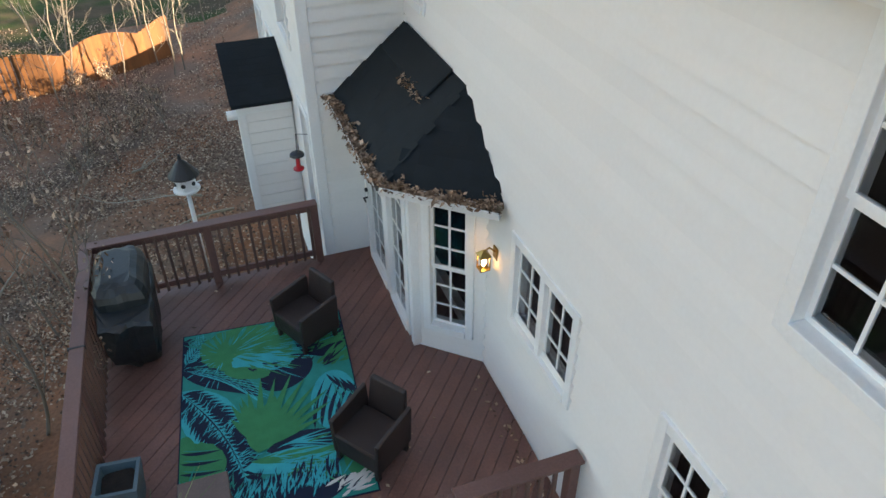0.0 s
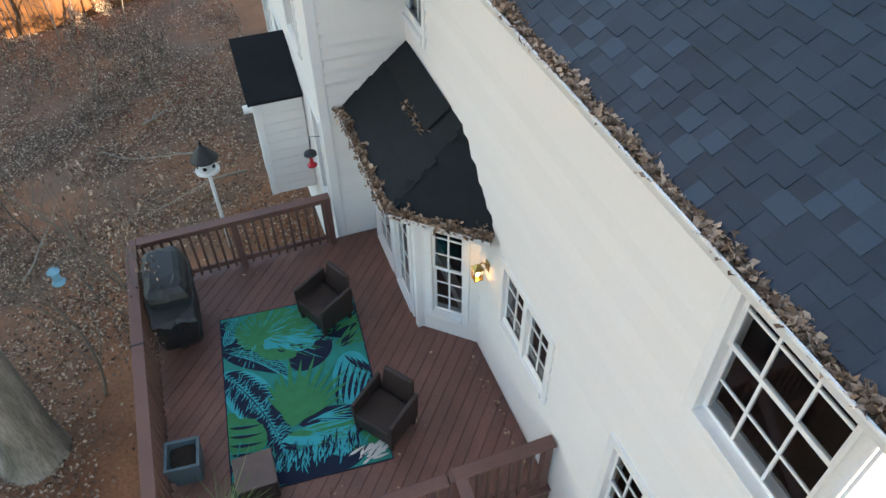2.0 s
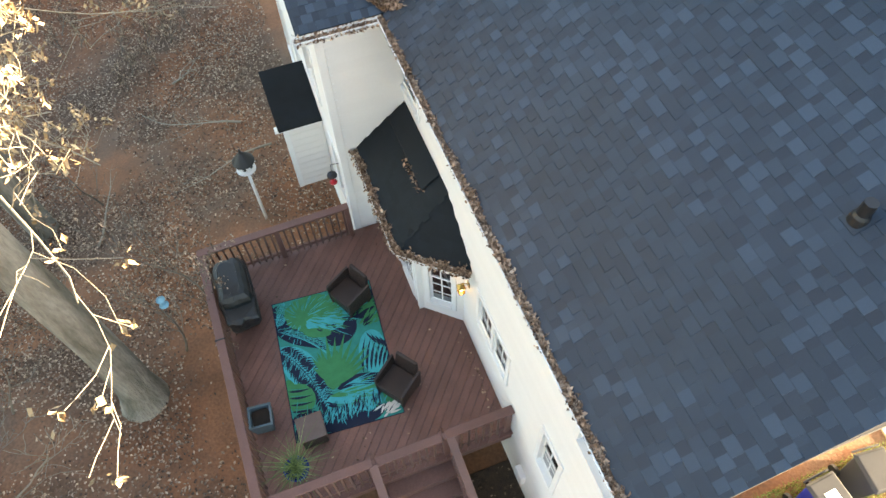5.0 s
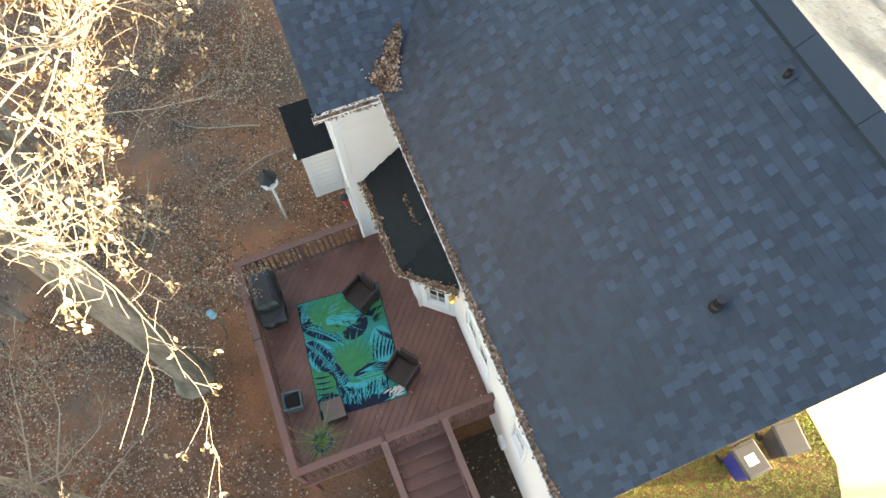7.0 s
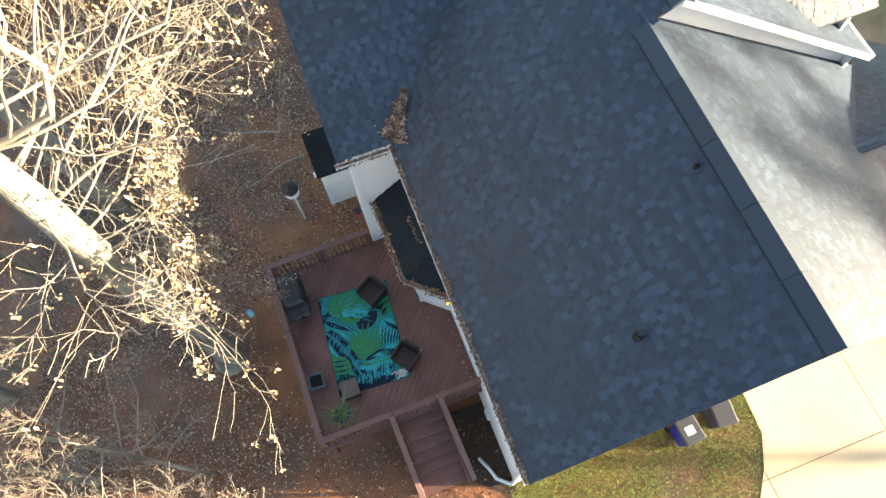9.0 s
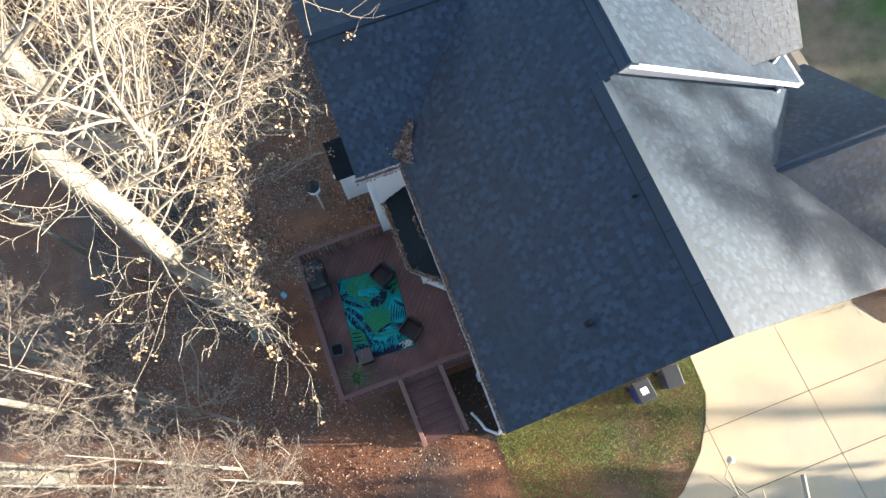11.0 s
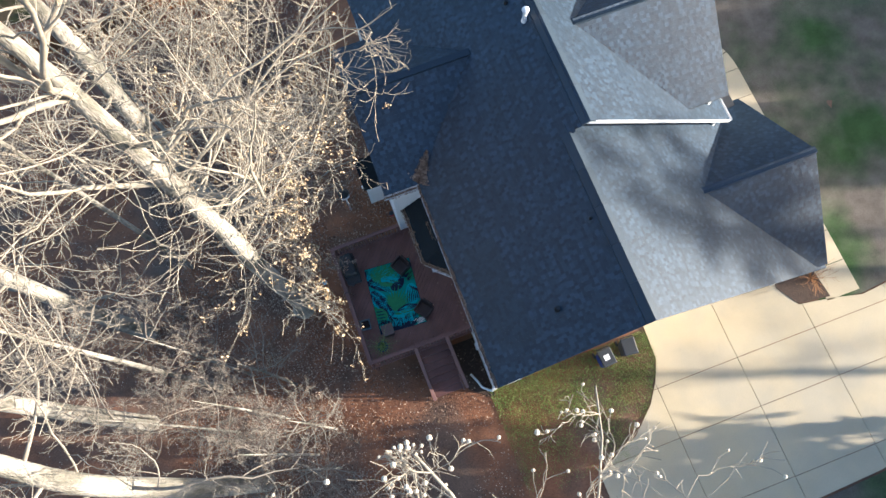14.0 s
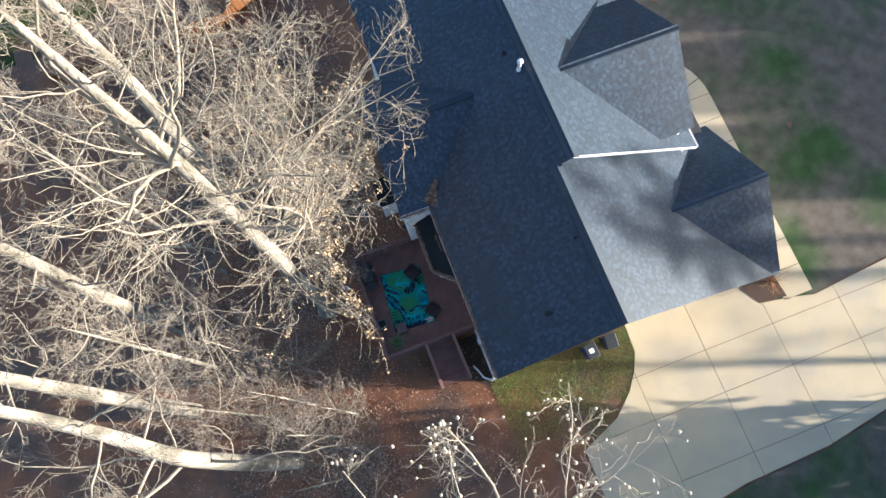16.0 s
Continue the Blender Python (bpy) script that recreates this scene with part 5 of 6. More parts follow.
    put(M["aqua"], [blade_shape((0.98 + 0.02 * k, 0.77 + 0.012 * k), (1, 0.34 - 0.13 * k), 0.66, 0.020, -0.12, n=7) for k in range(5)])
    # streaked band, then dense strokes along the south edge
    blob(M["aqua"], (0.64, 0.60), (1, -0.03), 1.26, 0.30)
    blob(M["green"], (0.72, 0.66), (1, -0.05), 1.16, 0.15)
    streaks(M["green"], (1.2, 0.50), (1, -0.05), 30, 0.36, 0.15, 0.026)
    streaks(M["aqua"], (1.1, 0.58), (1, -0.04), 24, 0.34, 0.14, 0.018)
    oval(M["green"], (1.78, 0.46), 0.14, 0.26)
    for k in range(7):
        streaks(M["aqua"], (0.56 + 0.145 * k, 0.20 + 0.012 * k), (0.25 + 0.2 * math.sin(k * 1.6), 1), 22, 0.19, 0.08, 0.018)
        streaks(M["navy"], (0.60 + 0.145 * k, 0.26 + 0.012 * k), (0.3, 1), 10, 0.20, 0.08, 0.022)
    # green fan in the middle, over all
    blob(M["green"], (0.80, 0.76), (0.30, 1), 0.78, 0.40)
    fan(M["green"], (0.82, 0.82), (0.46, 0.89), 1.10, 10, 1.5, 0.085)
    fan(M["green"], (0.82, 0.90), (-0.35, 1), 0.72, 4, 0.6, 0.10)
    streaks(M["ivory"], (1.64, 0.13), (0.88, 0.5), 40, 0.20, 0.085, 0.038)
    streaks(M["navy"], (1.62, 0.12), (0.88, 0.5), 8, 0.14, 0.09, 0.014)
    r.matrix_basis = Matrix.Translation((-3.555, -1.155, 0.003)) @ Matrix.Rotation(radians(-4.6), 4, "Z")


rug()


def armchair():
    """A tub armchair of woven resin; it faces +x."""
    c = thing("armchair", "dark brown woven wicker armchair standing on the deck rug", "armchair", group="wicker armchairs")
    bm = bmesh.new()
    vs = box(bm, -0.26, -0.29, 0.10, 0.29, 0.29, 0.38)
    for v in vs:
        if v.co.z < 0.2:
            v.co.x, v.co.y = v.co.x * 0.93, v.co.y * 0.93
    bevelled(bm, 0.02, 2)
    part("seat", bm, M["wicker"], c)
    bm = bmesh.new()
    vs = box(bm, -0.31, -0.27, 0.30, -0.245, 0.27, 0.80)
    for v in vs:
        if v.co.z > 0.5:
            v.co.x -= 0.06
            v.co.y *= 0.86
    bevelled(bm, 0.018, 2)
    part("backrest", bm, M["wicker"], c)
    for s in (-1, 1):
        bm = bmesh.new()
        y0, y1 = (0.285, 0.34) if s > 0 else (-0.34, -0.285)
        vs = box(bm, -0.30, y0, 0.12, 0.29, y1, 0.58)
        for v in vs:
            if v.co.z > 0.3 and v.co.x < 0:
                v.co.z += 0.08
            if v.co.z < 0.2:
                v.co.y *= 0.92
        bevelled(bm, 0.015, 2)
        part("arm", bm, M["wicker"], c)
    bm = bmesh.new()
    box(bm, -0.235, -0.28, 0.381, 0.28, 0.28, 0.40)
    bevelled(bm, 0.008)
    part("seat_panel", bm, M["wicker"], c)
    for x, y in ((-0.24, -0.27), (-0.24, 0.27), (0.25, -0.27), (0.25, 0.27)):
        bm = bmesh.new()
        box(bm, x - 0.025, y - 0.025, 0.0, x + 0.025, y + 0.025, 0.14)
        part("leg", bm, M["wicker"], c)
    return c


chair = armchair()
chair.matrix_basis = pose(-1.87, 1.15, 0.02, 0, 0, 207) @ Matrix.Diagonal((0.92, 0.92, 0.95, 1))
copy_thing(chair, pose(-1.58, -0.86, 0.02, 0, 0, 216))


def loft(bm, rings, sides=28, power=4.0, fold=0.0, seed=0):
    """Rounded-square rings (z, half x, half y, cx, cy) joined into a skin."""
    rows = []
    for j, (z, hx, hy, cx, cy) in enumerate(rings):
        row = []
        for k in range(sides):
            a = k * math.tau / sides
            ca, sa = math.cos(a), math.sin(a)
            r = (abs(ca) ** power + abs(sa) ** power) ** (-1 / power)
            w = 1 + fold * noise.noise(Vector((ca * 3, sa * 3, z * 2.2 + seed)))
            row.append(bm.verts.new((cx + hx * r * ca * w, cy + hy * r * sa * w, z + fold * 0.35 * noise.noise(Vector((ca * 2, sa * 2, j + seed))))))
        rows.append(row)
    for r, s in zip(rows, rows[1:]):
        for k in range(sides):
            bm.faces.new((r[k], r[(k + 1) % sides], s[(k + 1) % sides], s[k]))
    bm.faces.new(rows[0][::-1])
    bm.faces.new(rows[-1])


grill = thing("covered_grill", "grill under a creased black vinyl cover", "grill", (-3.83, 1.62, 0))
bm = bmesh.new()
loft(bm, [(0.02, 0.20, 0.36, -3.80, 1.66), (0.2, 0.26, 0.46, -3.81, 1.63), (0.45, 0.29, 0.55, -3.82, 1.62), (0.70, 0.31, 0.62, -3.81, 1.62), (0.84, 0.325, 0.66, -3.80, 1.63), (0.875, 0.30, 0.63, -3.80, 1.64)], fold=0.15, power=6, sides=30, seed=2)
part("cover_skirt", bm, M["vinyl"], grill, "creased hanging skirt of the cover")
bm = bmesh.new()
loft(bm, [(0.83, 0.285, 0.47, -3.80, 1.74), (0.98, 0.285, 0.46, -3.80, 1.74), (1.06, 0.27, 0.44, -3.81, 1.75), (1.13, 0.22, 0.40, -3.82, 1.77), (1.15, 0.16, 0.34, -3.83, 1.78)], fold=0.07, power=7, sides=30, seed=5)
part("cover_hood", bm, M["vinyl"], grill, "flat-topped hood of the cover")

ott = thing("side_table", "low grey-brown wicker cube table on the rug's corner", "side table", (-3.2, -1.12, 0))
bm = bmesh.new()
box(bm, -3.42, -1.33, 0.03, -3.0, -0.92, 0.40)
bevelled(bm, 0.015, 2)
part("body", bm, M["wicker"], ott)
bm = bmesh.new()
box(bm, -3.44, -1.35, 0.401, -2.98, -0.90, 0.43)
bevelled(bm, 0.008)
part("top", bm, M["table"], ott, "greyish brown flat top")

pl = thing("square_planter", "slate-blue square planter of dark soil by the railing", "planter", (-3.97, -0.62, 0))
bm = bmesh.new()
m = Matrix.Translation((-3.97, -0.62, 0)) @ Matrix.Rotation(radians(-6), 4, "Z")
o, i = 0.20, 0.165
lo = [bm.verts.new(m @ Vector((x * 0.155, y * 0.155, 0.0))) for x, y in ((-1, -1), (1, -1), (1, 1), (-1, 1))]
hi = [bm.verts.new(m @ Vector((x * o, y * o, 0.42))) for x, y in ((-1, -1), (1, -1), (1, 1), (-1, 1))]
inn = [bm.verts.new(m @ Vector((x * i, y * i, 0.42))) for x, y in ((-1, -1), (1, -1), (1, 1), (-1, 1))]
dn = [bm.verts.new(m @ Vector((x * i * 0.95, y * i * 0.95, 0.30))) for x, y in ((-1, -1), (1, -1), (1, 1), (-1, 1))]
bm.faces.new(lo[::-1])
for a, b in ((lo, hi), (hi, inn), (inn, dn)):
    for k in range(4):
        bm.faces.new((a[k], a[(k + 1) % 4], b[(k + 1) % 4], b[k]))
bm.faces.new(dn)
bmesh.ops.recalc_face_normals(bm, faces=bm.faces)
part("pot", bm, M["planter"], pl)
bm = bmesh.new()
loft(bm, [(0.28, 0.15, 0.15, -3.97, -0.62), (0.335, 0.15, 0.15, -3.97, -0.62)], power=6)
part("soil", bm, M["potsoil"], pl, "dark bare potting soil")


def blades(name, spots, mat, h, width, seed, lean=0.5):
    """Thin arching blades, each of its own."""
    rnd = random.Random(seed)
    v, f = [], []
    for x, y, z in spots:
        a, L = rnd.uniform(0, math.tau), rnd.uniform(*h)
        d, s = Vector((math.cos(a), math.sin(a), 0)), Vector((-math.sin(a), math.cos(a), 0)) * width * 0.5
        k = rnd.uniform(0.2, 1) * lean
        p = Vector((x, y, z))
        n = len(v)
        for t in (0, 0.5, 1.0):
            c = p + d * L * k * t * t * 1.2 + Vector((0, 0, L * (t - 0.45 * k * t * t)))
            w = s * (1 - 0.85 * t)
            v += [tuple(c - w), tuple(c + w)]
        f += [(n, n + 1, n + 3, n + 2), (n + 2, n + 3, n + 5, n + 4)]
    return from_data(name, v, f, mat)


gp = thing("potted_grass", "spiky green grass plant in a cobalt glazed pot", "potted plant", (-3.62, -1.68, 0))
bm = bmesh.new()
lathe(bm, [(0.13, 0.0), (0.17, 0.12), (0.20, 0.30), (0.215, 0.34), (0.19, 0.34), (0.175, 0.29)], (-3.62, -1.68, 0.0), 24)
part("pot", bm, M["cobalt"], gp, smooth=True)
rnd = random.Random(8)
g = blades("grass", [(-3.62 + rnd.gauss(0, 0.05), -1.68 + rnd.gauss(0, 0.05), 0.28) for _ in range(170)], M["blade"], (0.35, 0.72), 0.016, 9, lean=1.1)
adopt(g, gp)

rd = random.Random(61)
dl = [(rd.uniform(-4.0, -0.1), rd.uniform(-2.1, 2.5), 0.006) for _ in range(45)] + [(-0.12 - abs(rd.gauss(0, 0.06)), rd.uniform(-2.0, -0.1), 0.006) for _ in range(30)]
tagged(leaf_mesh("stray_leaves", dl, M["litter"], (0.03, 0.07), 62, curl=0.2, flat=0.2), "few stray dead leaves on the deck boards", "leaves", kind="stuff")

# wall lantern by the bay
wl = thing("wall_lantern", "lit brass wall lantern beside the bay", "wall lamp", (-0.02, -0.24, 1.72))
solid("backplate", M["brass"], [(-0.03, -0.29, 1.68, -0.012, -0.19, 1.82)], wl, bevel=0.006)
bm = bmesh.new()
tube(bm, [(-0.03, -0.24, 1.77), (-0.09, -0.24, 1.83), (-0.15, -0.24, 1.80)], 0.01, 8)
part("arm", bm, M["brass"], wl, smooth=True)
solid("cage", M["brass"], [(-0.205, -0.295, 1.58, -0.095, -0.185, 1.595), (-0.205, -0.295, 1.74, -0.095, -0.185, 1.755)] + [(x - 0.006, y - 0.006, 1.595, x + 0.006, y + 0.006, 1.74) for x in (-0.199, -0.101) for y in (-0.289, -0.191)], wl)
bm = bmesh.new()
bmesh.ops.create_cone(bm, cap_ends=True, segments=4, radius1=0.09, radius2=0.012, depth=0.06, matrix=Matrix.Translation((-0.15, -0.24, 1.786)) @ Matrix.Rotation(radians(45), 4, "Z"))
part("cap", bm, M["brass"], wl)
glow = bpy.data.materials.new("lit_bulb")
glow.use_nodes = True
gb = glow.node_tree.nodes["Principled BSDF"]
gb.inputs["Emission Color"].default_value, gb.inputs["Emission Strength"].default_value = (1.0, 0.62, 0.25, 1), 5.0
bm = bmesh.new()
lathe(bm, [(0.012, 0.0), (0.028, 0.03), (0.03, 0.06), (0.012, 0.1)], (-0.15, -0.24, 1.62), 12)
part("bulb", bm, glow, wl, "glowing warm bulb", smooth=True)

# door handle and lock on the bay door
dh = thing("door_handle", "black lever handle and lock on the glazed door", "door handle", (-0.72, 2.44, 1.0))
bm = bmesh.new()
tube(bm, [(-0.70, 2.44, 1.0), (-0.755, 2.44, 1.0), (-0.755, 2.34, 1.0)], 0.012, 8)
part("lever", bm, M["black"], dh)
bm = bmesh.new()
tube(bm, [(-0.70, 2.44, 1.12), (-0.735, 2.44, 1.12)], 0.028, 12)
part("lock", bm, M["metal"], dh)

# ---- things on the walls and roof ----
mb = solid("utility_box", M["sign"], [(-0.12, -2.98, -0.95, -0.014, -2.72, -0.55)], bevel=0.012)
tagged(mb, "small white utility box on the siding", "utility box")


def roof_pipe(name, label, x, y, h, r, mat, hood=False):
    p = thing(name, label, "roof vent", (x, y, back_z(x)))
    z = back_z(x)
    bm = bmesh.new()
    box(bm, x - 0.1, y - 0.1, 0.012, x + 0.1, y + 0.1, 0.02)
    for v in bm.verts:
        v.co.z += back_z(v.co.x)
    part("flange", bm, M["shingle_piece"], p)
    bm = bmesh.new()
    lathe(bm, [(r * 1.5, -0.02), (r * 1.3, 0.06), (r, 0.09), (r, h)] + ([(r * 1.7, h), (r * 1.7, h + 0.05), (r * 0.6, h + 0.12)] if hood else []), (x, y, z), 16)
    part("pipe", bm, mat, p, smooth=False)


roof_pipe("roof_pipe", "black vent pipe through the back roof", 2.11, -3.62, 0.24, 0.06, M["black"])
roof_pipe("roof_pipe", "small black vent pipe near the ridge", 3.87, -1.60, 0.16, 0.035, M["black"])
roof_pipe("flue_pipe", "shiny metal flue with a round cap", 4.45, 5.1, 0.55, 0.07, M["gutter"], True)
roof_pipe("roof_pipe", "small dark vent high on the back roof", 4.2, 6.0, 0.14, 0.05, M["black"])

# hummingbird feeder on the wing's wall
hf = thing("bird_feeder", "small red hanging nectar feeder on a bracket", "bird feeder", (-1.45, 3.05, 1.2))
bm = bmesh.new()
tube(bm, [(-1.30, 3.05, 1.75), (-1.46, 3.05, 1.78), (-1.48, 3.05, 1.5)], 0.006, 6)
part("bracket", bm, M["metal"], hf)
bm = bmesh.new()
lathe(bm, [(0.02, 0.26), (0.09, 0.25), (0.10, 0.22), (0.03, 0.2)], (-1.48, 3.05, 1.25), 16)
part("rain_cap", bm, M["metal"], hf)
bm = bmesh.new()
lathe(bm, [(0.03, 0.0), (0.07, 0.01), (0.075, 0.03), (0.03, 0.05), (0.025, 0.2)], (-1.48, 3.05, 1.25), 16)
part("reservoir", bm, M["red"], hf)

# ---- yard ----
bh = thing("birdhouse", "round white birdhouse with a dark conical roof on a pole", "birdhouse", (-3.05, 4.95, GROUND))
bm = bmesh.new()
tube(bm, [(-3.05, 4.95, GROUND - 0.5), (-3.05, 4.95, 0.22)], 0.035, 10)
part("pole", bm, M["gutter"], bh, smooth=True)
bm = bmesh.new()
lathe(bm, [(0.21, 0.20), (0.21, 0.225), (0.155, 0.23), (0.165, 0.47)], (-3.05, 4.95, 0.0), 20)
part("body", bm, M["gutter"], bh)
bm = bmesh.new()
lathe(bm, [(0.24, 0.46), (0.235, 0.48), (0.10, 0.66), (0.03, 0.73), (0.03, 0.75), (0.02, 0.82)], (-3.05, 4.95, 0.0), 20)
part("roof", bm, M["black"], bh, "dark weathered conical roof")
for a in range(6):
    t = math.tau * a / 6 + 0.3
    # no opening is cut: a solid black disc stands for the hole's shade
    bm = bmesh.new()
    tube(bm, [(-3.05 + 0.14 * math.cos(t), 4.95 + 0.14 * math.sin(t), 0.34), (-3.05 + 0.172 * math.cos(t), 4.95 + 0.172 * math.sin(t), 0.34)], 0.035, 12)
    part("entrance_hole", bm, M["black"], bh)
    bm = bmesh.new()
    tube(bm, [(-3.05 + 0.15 * math.cos(t), 4.95 + 0.15 * math.sin(t), 0.275), (-3.05 + 0.25 * math.cos(t), 4.95 + 0.25 * math.sin(t), 0.275)], 0.007, 6)
    part("perch", bm, M["gutter"], bh)

bf = thing("hanging_feeder", "pale blue feeder hanging on a wire from the tree", "bird feeder", (-4.8, 1.16, 1.85))
bm = bmesh.new()
lathe(bm, [(0.07, 0.0), (0.08, 0.02), (0.045, 0.05), (0.045, 0.17), (0.075, 0.19), (0.015, 0.25)], (-4.8, 1.16, 1.85), 16)
part("body", bm, M["skyblue"], bf)
bm = bmesh.new()
tube(bm, [(-4.8, 1.16, 2.1), (-4.85, 1.2, 6.6)], 0.003, 5)
part("wire", bm, M["metal"], bf)


def cart(name, label, x, y, body, lid, turn, sticker=False):
    b = thing(name, label, "bin", group="wheeled bins")
    bm = bmesh.new()
    vs = box(bm, -0.28, -0.33, 0.06, 0.28, 0.33, 0.98)
    for v in vs:
        if v.co.z < 0.5:
            v.co.x, v.co.y = v.co.x * 0.78, v.co.y * 0.78
    bevelled(bm, 0.03, 2)
    part("body", bm, body, b)
    bm = bmesh.new()
    vs = box(bm, -0.30, -0.36, 0.985, 0.30, 0.36, 1.05)
    for v in vs:
        if v.co.z > 1.0:
            v.co.x, v.co.y = v.co.x * 0.86, v.co.y * 0.86
    bevelled(bm, 0.015, 2)
    part("lid", bm, lid, b)
    bm = bmesh.new()
    tube(bm, [(-0.26, 0.40, 0.96), (0.26, 0.40, 0.96)], 0.018, 8)
    part("handle", bm, lid, b)
    for s in (-0.26, 0.26):
        bm = bmesh.new()
        tube(bm, [(s - 0.03, 0.3, 0.12), (s + 0.03, 0.3, 0.12)], 0.12, 16)
        part("wheel", bm, M["black"], b)
    if sticker:
        bm = bmesh.new()
        box(bm, -0.13, -0.12, 1.051, 0.10, 0.10, 1.055)
        part("label_sheet", bm, M["sign"], b, "blank white sheet on the lid")
    b.matrix_basis = pose(x, y, GROUND, 0, 0, turn)


cart("recycling_cart", "blue wheeled recycling bin with a grey lid", 4.66, -5.14, M["bin_blue"], M["bin_grey"], 4, True)
cart("trash_cart", "dark grey wheeled rubbish bin by the wall", 5.68, -5.05, M["bin_grey"], M["bin_grey"], -6)


# cedar fence with scalloped tops, on a curve through the woods
def fence():
    f = thing("fence", "orange cedar board fence with scalloped tops", "fence", (-6, 20.0, ground_z(-6, 20)))
    pts = smooth_line([(-17.0, 19.6, 0), (-12.0, 19.5, 0), (-8.9, 19.6, 0), (-6.9, 19.6, 0), (-5.8, 20.1, 0), (-4.6, 20.5, 0), (-3.3, 21.1, 0)], 12)
    arc, k, me = 0.0, 0, None
    for a, b in zip(pts, pts[1:]):
        d = b - a
        n = max(1, int(d.length / 0.145))
        for i in range(n):
            p = a.lerp(b, (i + 0.5) / n)
            arc += d.length / n
            h = 1.15 + 0.32 * abs(math.sin(arc * math.pi / 2.6))
            bm = bmesh.new()
            box(bm, -0.068, -0.01, 0, 0.068, 0.01, h)
            m = Matrix.Translation((p.x, p.y, ground_z(p.x, p.y) - 0.03)) @ Matrix.Rotation(math.atan2(d.y, d.x), 4, "Z")
            bmesh.ops.transform(bm, matrix=m, verts=bm.verts)
            part("board", bm, M["fence"], f)
    for a, b in zip(pts[::4], pts[4::4]):
        for z in (0.25, 0.9):
            bm = bmesh.new()
            tube(bm, [(a.x, a.y + 0.05, ground_z(a.x, a.y) + z), (b.x, b.y + 0.05, ground_z(b.x, b.y) + z)], 0.035, 4)
            part("rail", bm, M["fence"], f)


fence()


def sapling(x, y, h, seed, lean=(0, 0), depth=2, kids=6, leaves=0.0, pale=False):
    z = ground_z(x, y)
    t = thing("sapling", "thin bare understorey sapling in leaf litter", "sapling", (x, y, z), group="saplings")
    w = Wood(seed)
    w.grow((x, y, z - 0.05), (lean[0], lean[1], 1), h, 0.012 + 0.005 * h, depth, 0.35, 0.10, kids, 0.42)
    w.finish("crown", t, M["dimtwig"] if pale else M["greytwig"])
    if leaves:
        rnd = random.Random(seed)
        sp = [(p.x + rnd.gauss(0, 0.05), p.y + rnd.gauss(0, 0.05), p.z + rnd.gauss(0, 0.05)) for p in w.tips if rnd.random() < leaves for _ in range(7)]
        if sp:
            adopt(leaf_mesh("leaves", sp, M["litter"], (0.03, 0.06), seed, flat=0.9), t)


sr = random.Random(77)
for k in range(24):
    sapling(sr.uniform(-12.0, -1.8), sr.uniform(18.2, 25.0), sr.uniform(2.5, 6.0), 300 + k, (sr.gauss(0, 0.15), sr.gauss(0, 0.15)), pale=k % 3 == 0)
for k in range(30):
    sapling(sr.uniform(-11.5, -3.2), sr.uniform(11.0, 19.0), sr.uniform(0.6, 1.5), 500 + k, (sr.gauss(0, 0.4), sr.gauss(0, 0.4)), 2, 8, 0.7)


def fallen_limb(x, y, way, length, seed):
    """A dead limb lying in the leaves."""
    t = thing("fallen_limb", "pale dead limb lying in the leaf litter", "branch", (x, y, ground_z(x, y)), group="fallen limbs")
    w = Wood(seed)
    w.grow((x, y, ground_z(x, y) + 0.06), (*way, -0.06), length, 0.035, 2, 0.0, 0.10, 5, 0.4)
    w.v = [(px, py, min(pz, ground_z(px, py) + 0.25) if pz > ground_z(px, py) else ground_z(px, py) + 0.03) for px, py, pz in w.v]
    w.finish("limb", t, M["twig"])


fallen_limb(-3.0, 8.6, (-1, 0.55), 3.4, 701)
fallen_limb(-2.4, 7.2, (-1, 0.1), 2.8, 702)
fallen_limb(-4.6, 11.5, (1, 0.45), 3.0, 703)
fallen_limb(-7.2, 6.4, (0.3, 1), 2.4, 704)
for k in range(26):
    sapling(sr.uniform(-13, -5.2), sr.uniform(-7.5, 9), sr.uniform(1.0, 3.4), 340 + k, (sr.gauss(0, 0.25), sr.gauss(0, 0.25)), 2, 7, 0.15)
sapling(-4.5, 2.6, 4.6, 401, (0.42, -0.55), 2, 9, 0.9)
sapling(-5.4, 2.2, 3.2, 402, (0.3, 0.0), 2, 8, 0.5)


# grass by the drive, thin lawn before the house, bed with a shrub
def sheet(name, label, poly, z, mat):
    bm = bmesh.new()
    prism(bm, poly, GROUND - 0.08, z)
    return structure(part(name, bm, mat), label, "lawn")


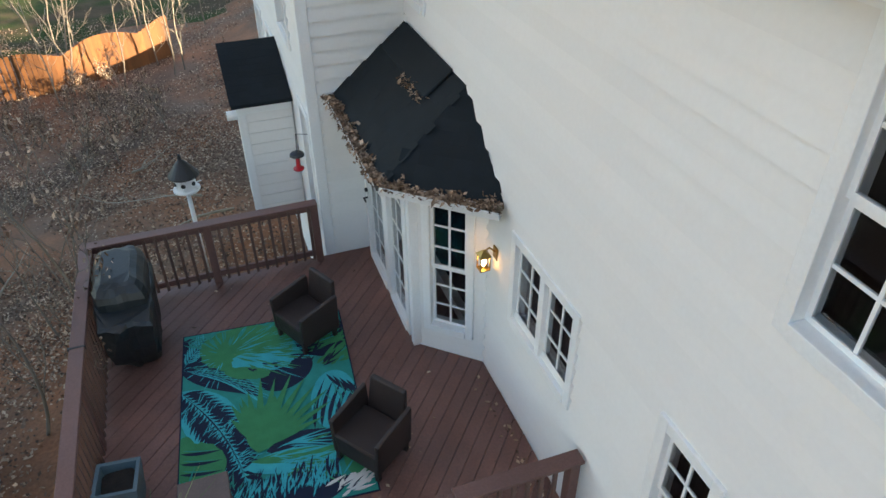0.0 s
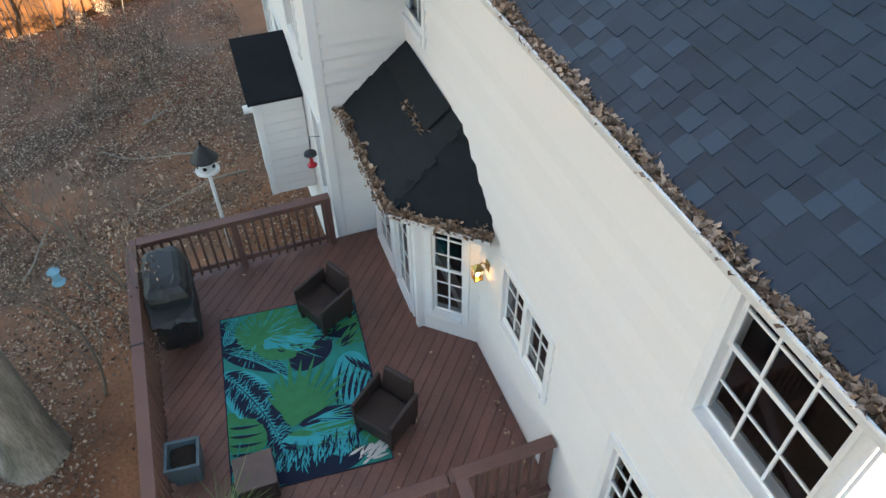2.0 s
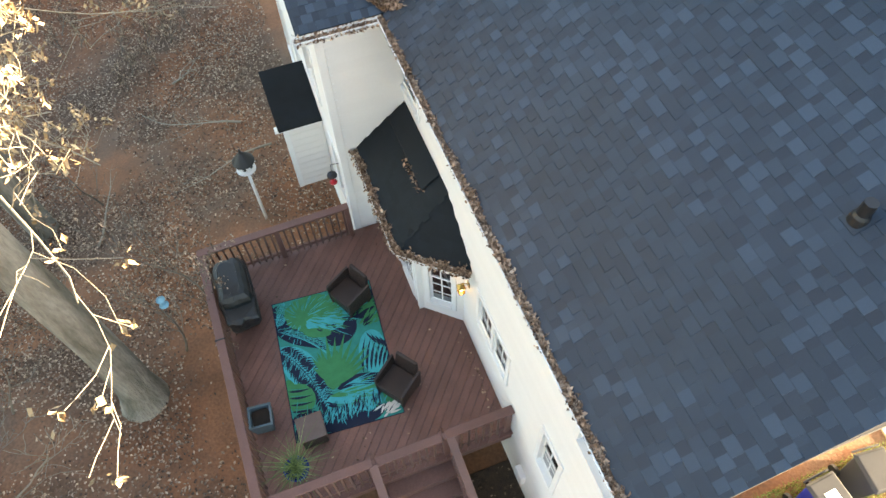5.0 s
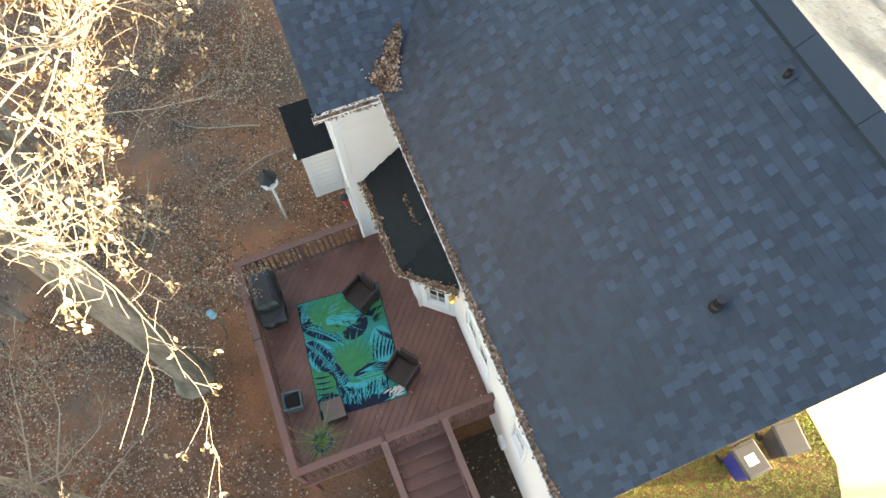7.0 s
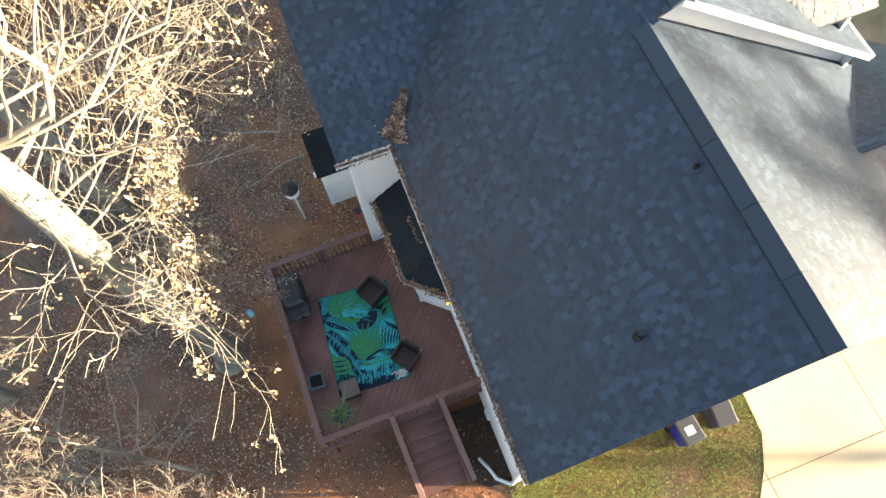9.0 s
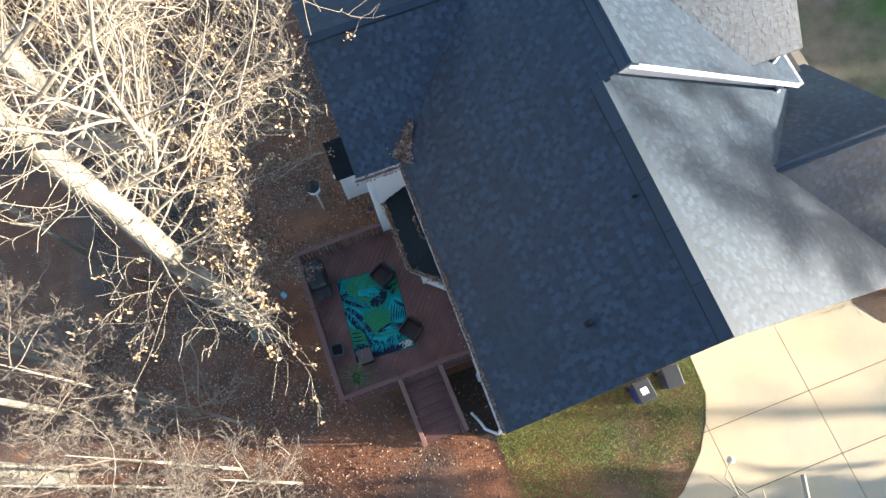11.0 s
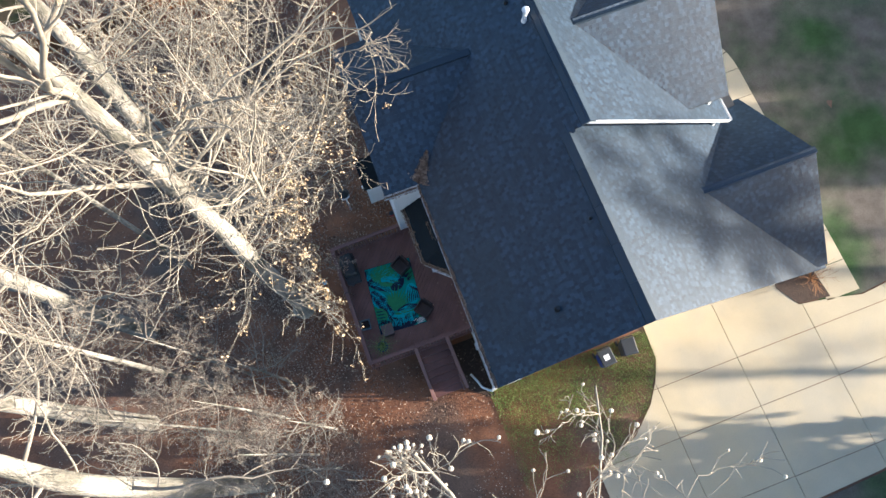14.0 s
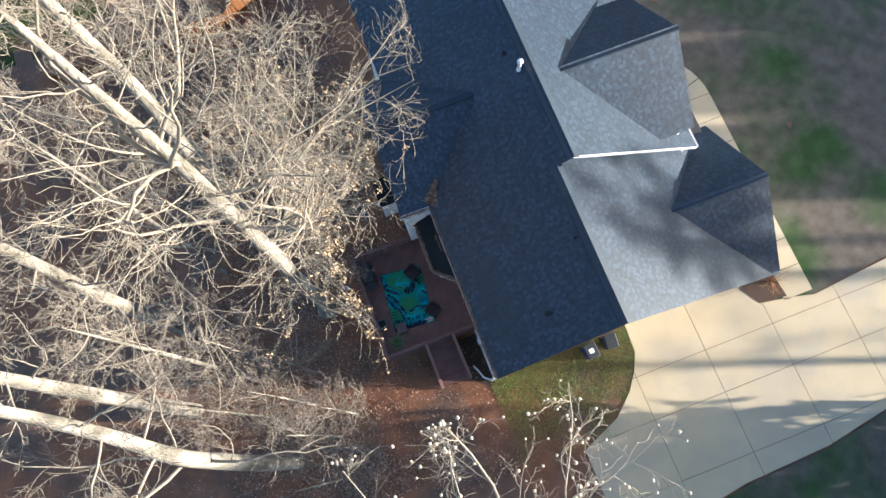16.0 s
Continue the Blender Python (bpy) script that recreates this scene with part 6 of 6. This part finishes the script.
sheet("lawn_front", "thin brown and green winter lawn before the house", [(12.9, -4.7), (14.3, -6.1), (16.0, -6.4), (20.1, -6.0), (26, -5.3), (60, -3), (60, 40), (12.9, 40)], GROUND + 0.008, M["lawn"])
sheet("lawn_south", "patchy winter lawn beyond the driveway", [(2.7, -14.6), (5.5, -13.7), (9.0, -13.2), (13.2, -13.05), (16.6, -12.5), (26, -11.1), (60, -8), (60, -40), (2.7, -40)], GROUND + 0.012, M["lawn"])
gr = random.Random(15)
spots = []
while len(spots) < 24000:
    x, y = gr.uniform(-0.2, 6.9), gr.uniform(-9.2, -4.6)
    lim = 6.8 if y > -6 else 6.8 - (-6 - y) * 0.75
    if x > lim or gr.random() > 0.75 - 0.16 * (-5.2 - y) + 0.5 * noise.noise(Vector((x * 0.9, y * 0.9, 0))):
        continue
    spots.append((x, y, GROUND - 0.01))
tagged(blades("grass", spots, M["grass"], (0.05, 0.12), 0.014, 16, lean=0.8), "patchy green and straw grass beside the house", "grass", kind="stuff")
bed = bmesh.new()
prism(bed, [(12.75, -4.95), (13.3, -5.85), (14.7, -6.05), (14.5, -4.3), (12.85, -4.2)], GROUND - 0.05, GROUND + 0.05)
structure(part("planting_bed", bed, M["mulch"]), "dark mulched planting bed at the house corner", "planting bed")
bed = bmesh.new()
prism(bed, [(-0.98, -4.3), (-0.25, -4.9), (-0.03, -4.9), (-0.03, -2.35), (-0.98, -2.35)], GROUND - 0.08, GROUND + 0.015)
structure(part("planting_bed", bed, M["mulch"]), "dark bare soil strip between the stairs and the wall", "planting bed")
sh = thing("shrub", "bare orange-brown ornamental shrub in the bed", "shrub", (14.3, -5.1, GROUND))
w = Wood(505)
for k in range(16):
    a = k * 2.4
    w.grow((14.3, -5.1, GROUND), (math.cos(a) * 0.8, math.sin(a) * 0.8, 1), 1.1, 0.016, 1, 0.0, 0.15, 4)
w.finish("stems", sh, M["brownstem"])


# ---- shingles laid singly, last ----
for roof, tabs in PIECES:
    for pts, loc in tabs:
        from_data("shingle", pts, loc, M["shingle_piece"], roof)
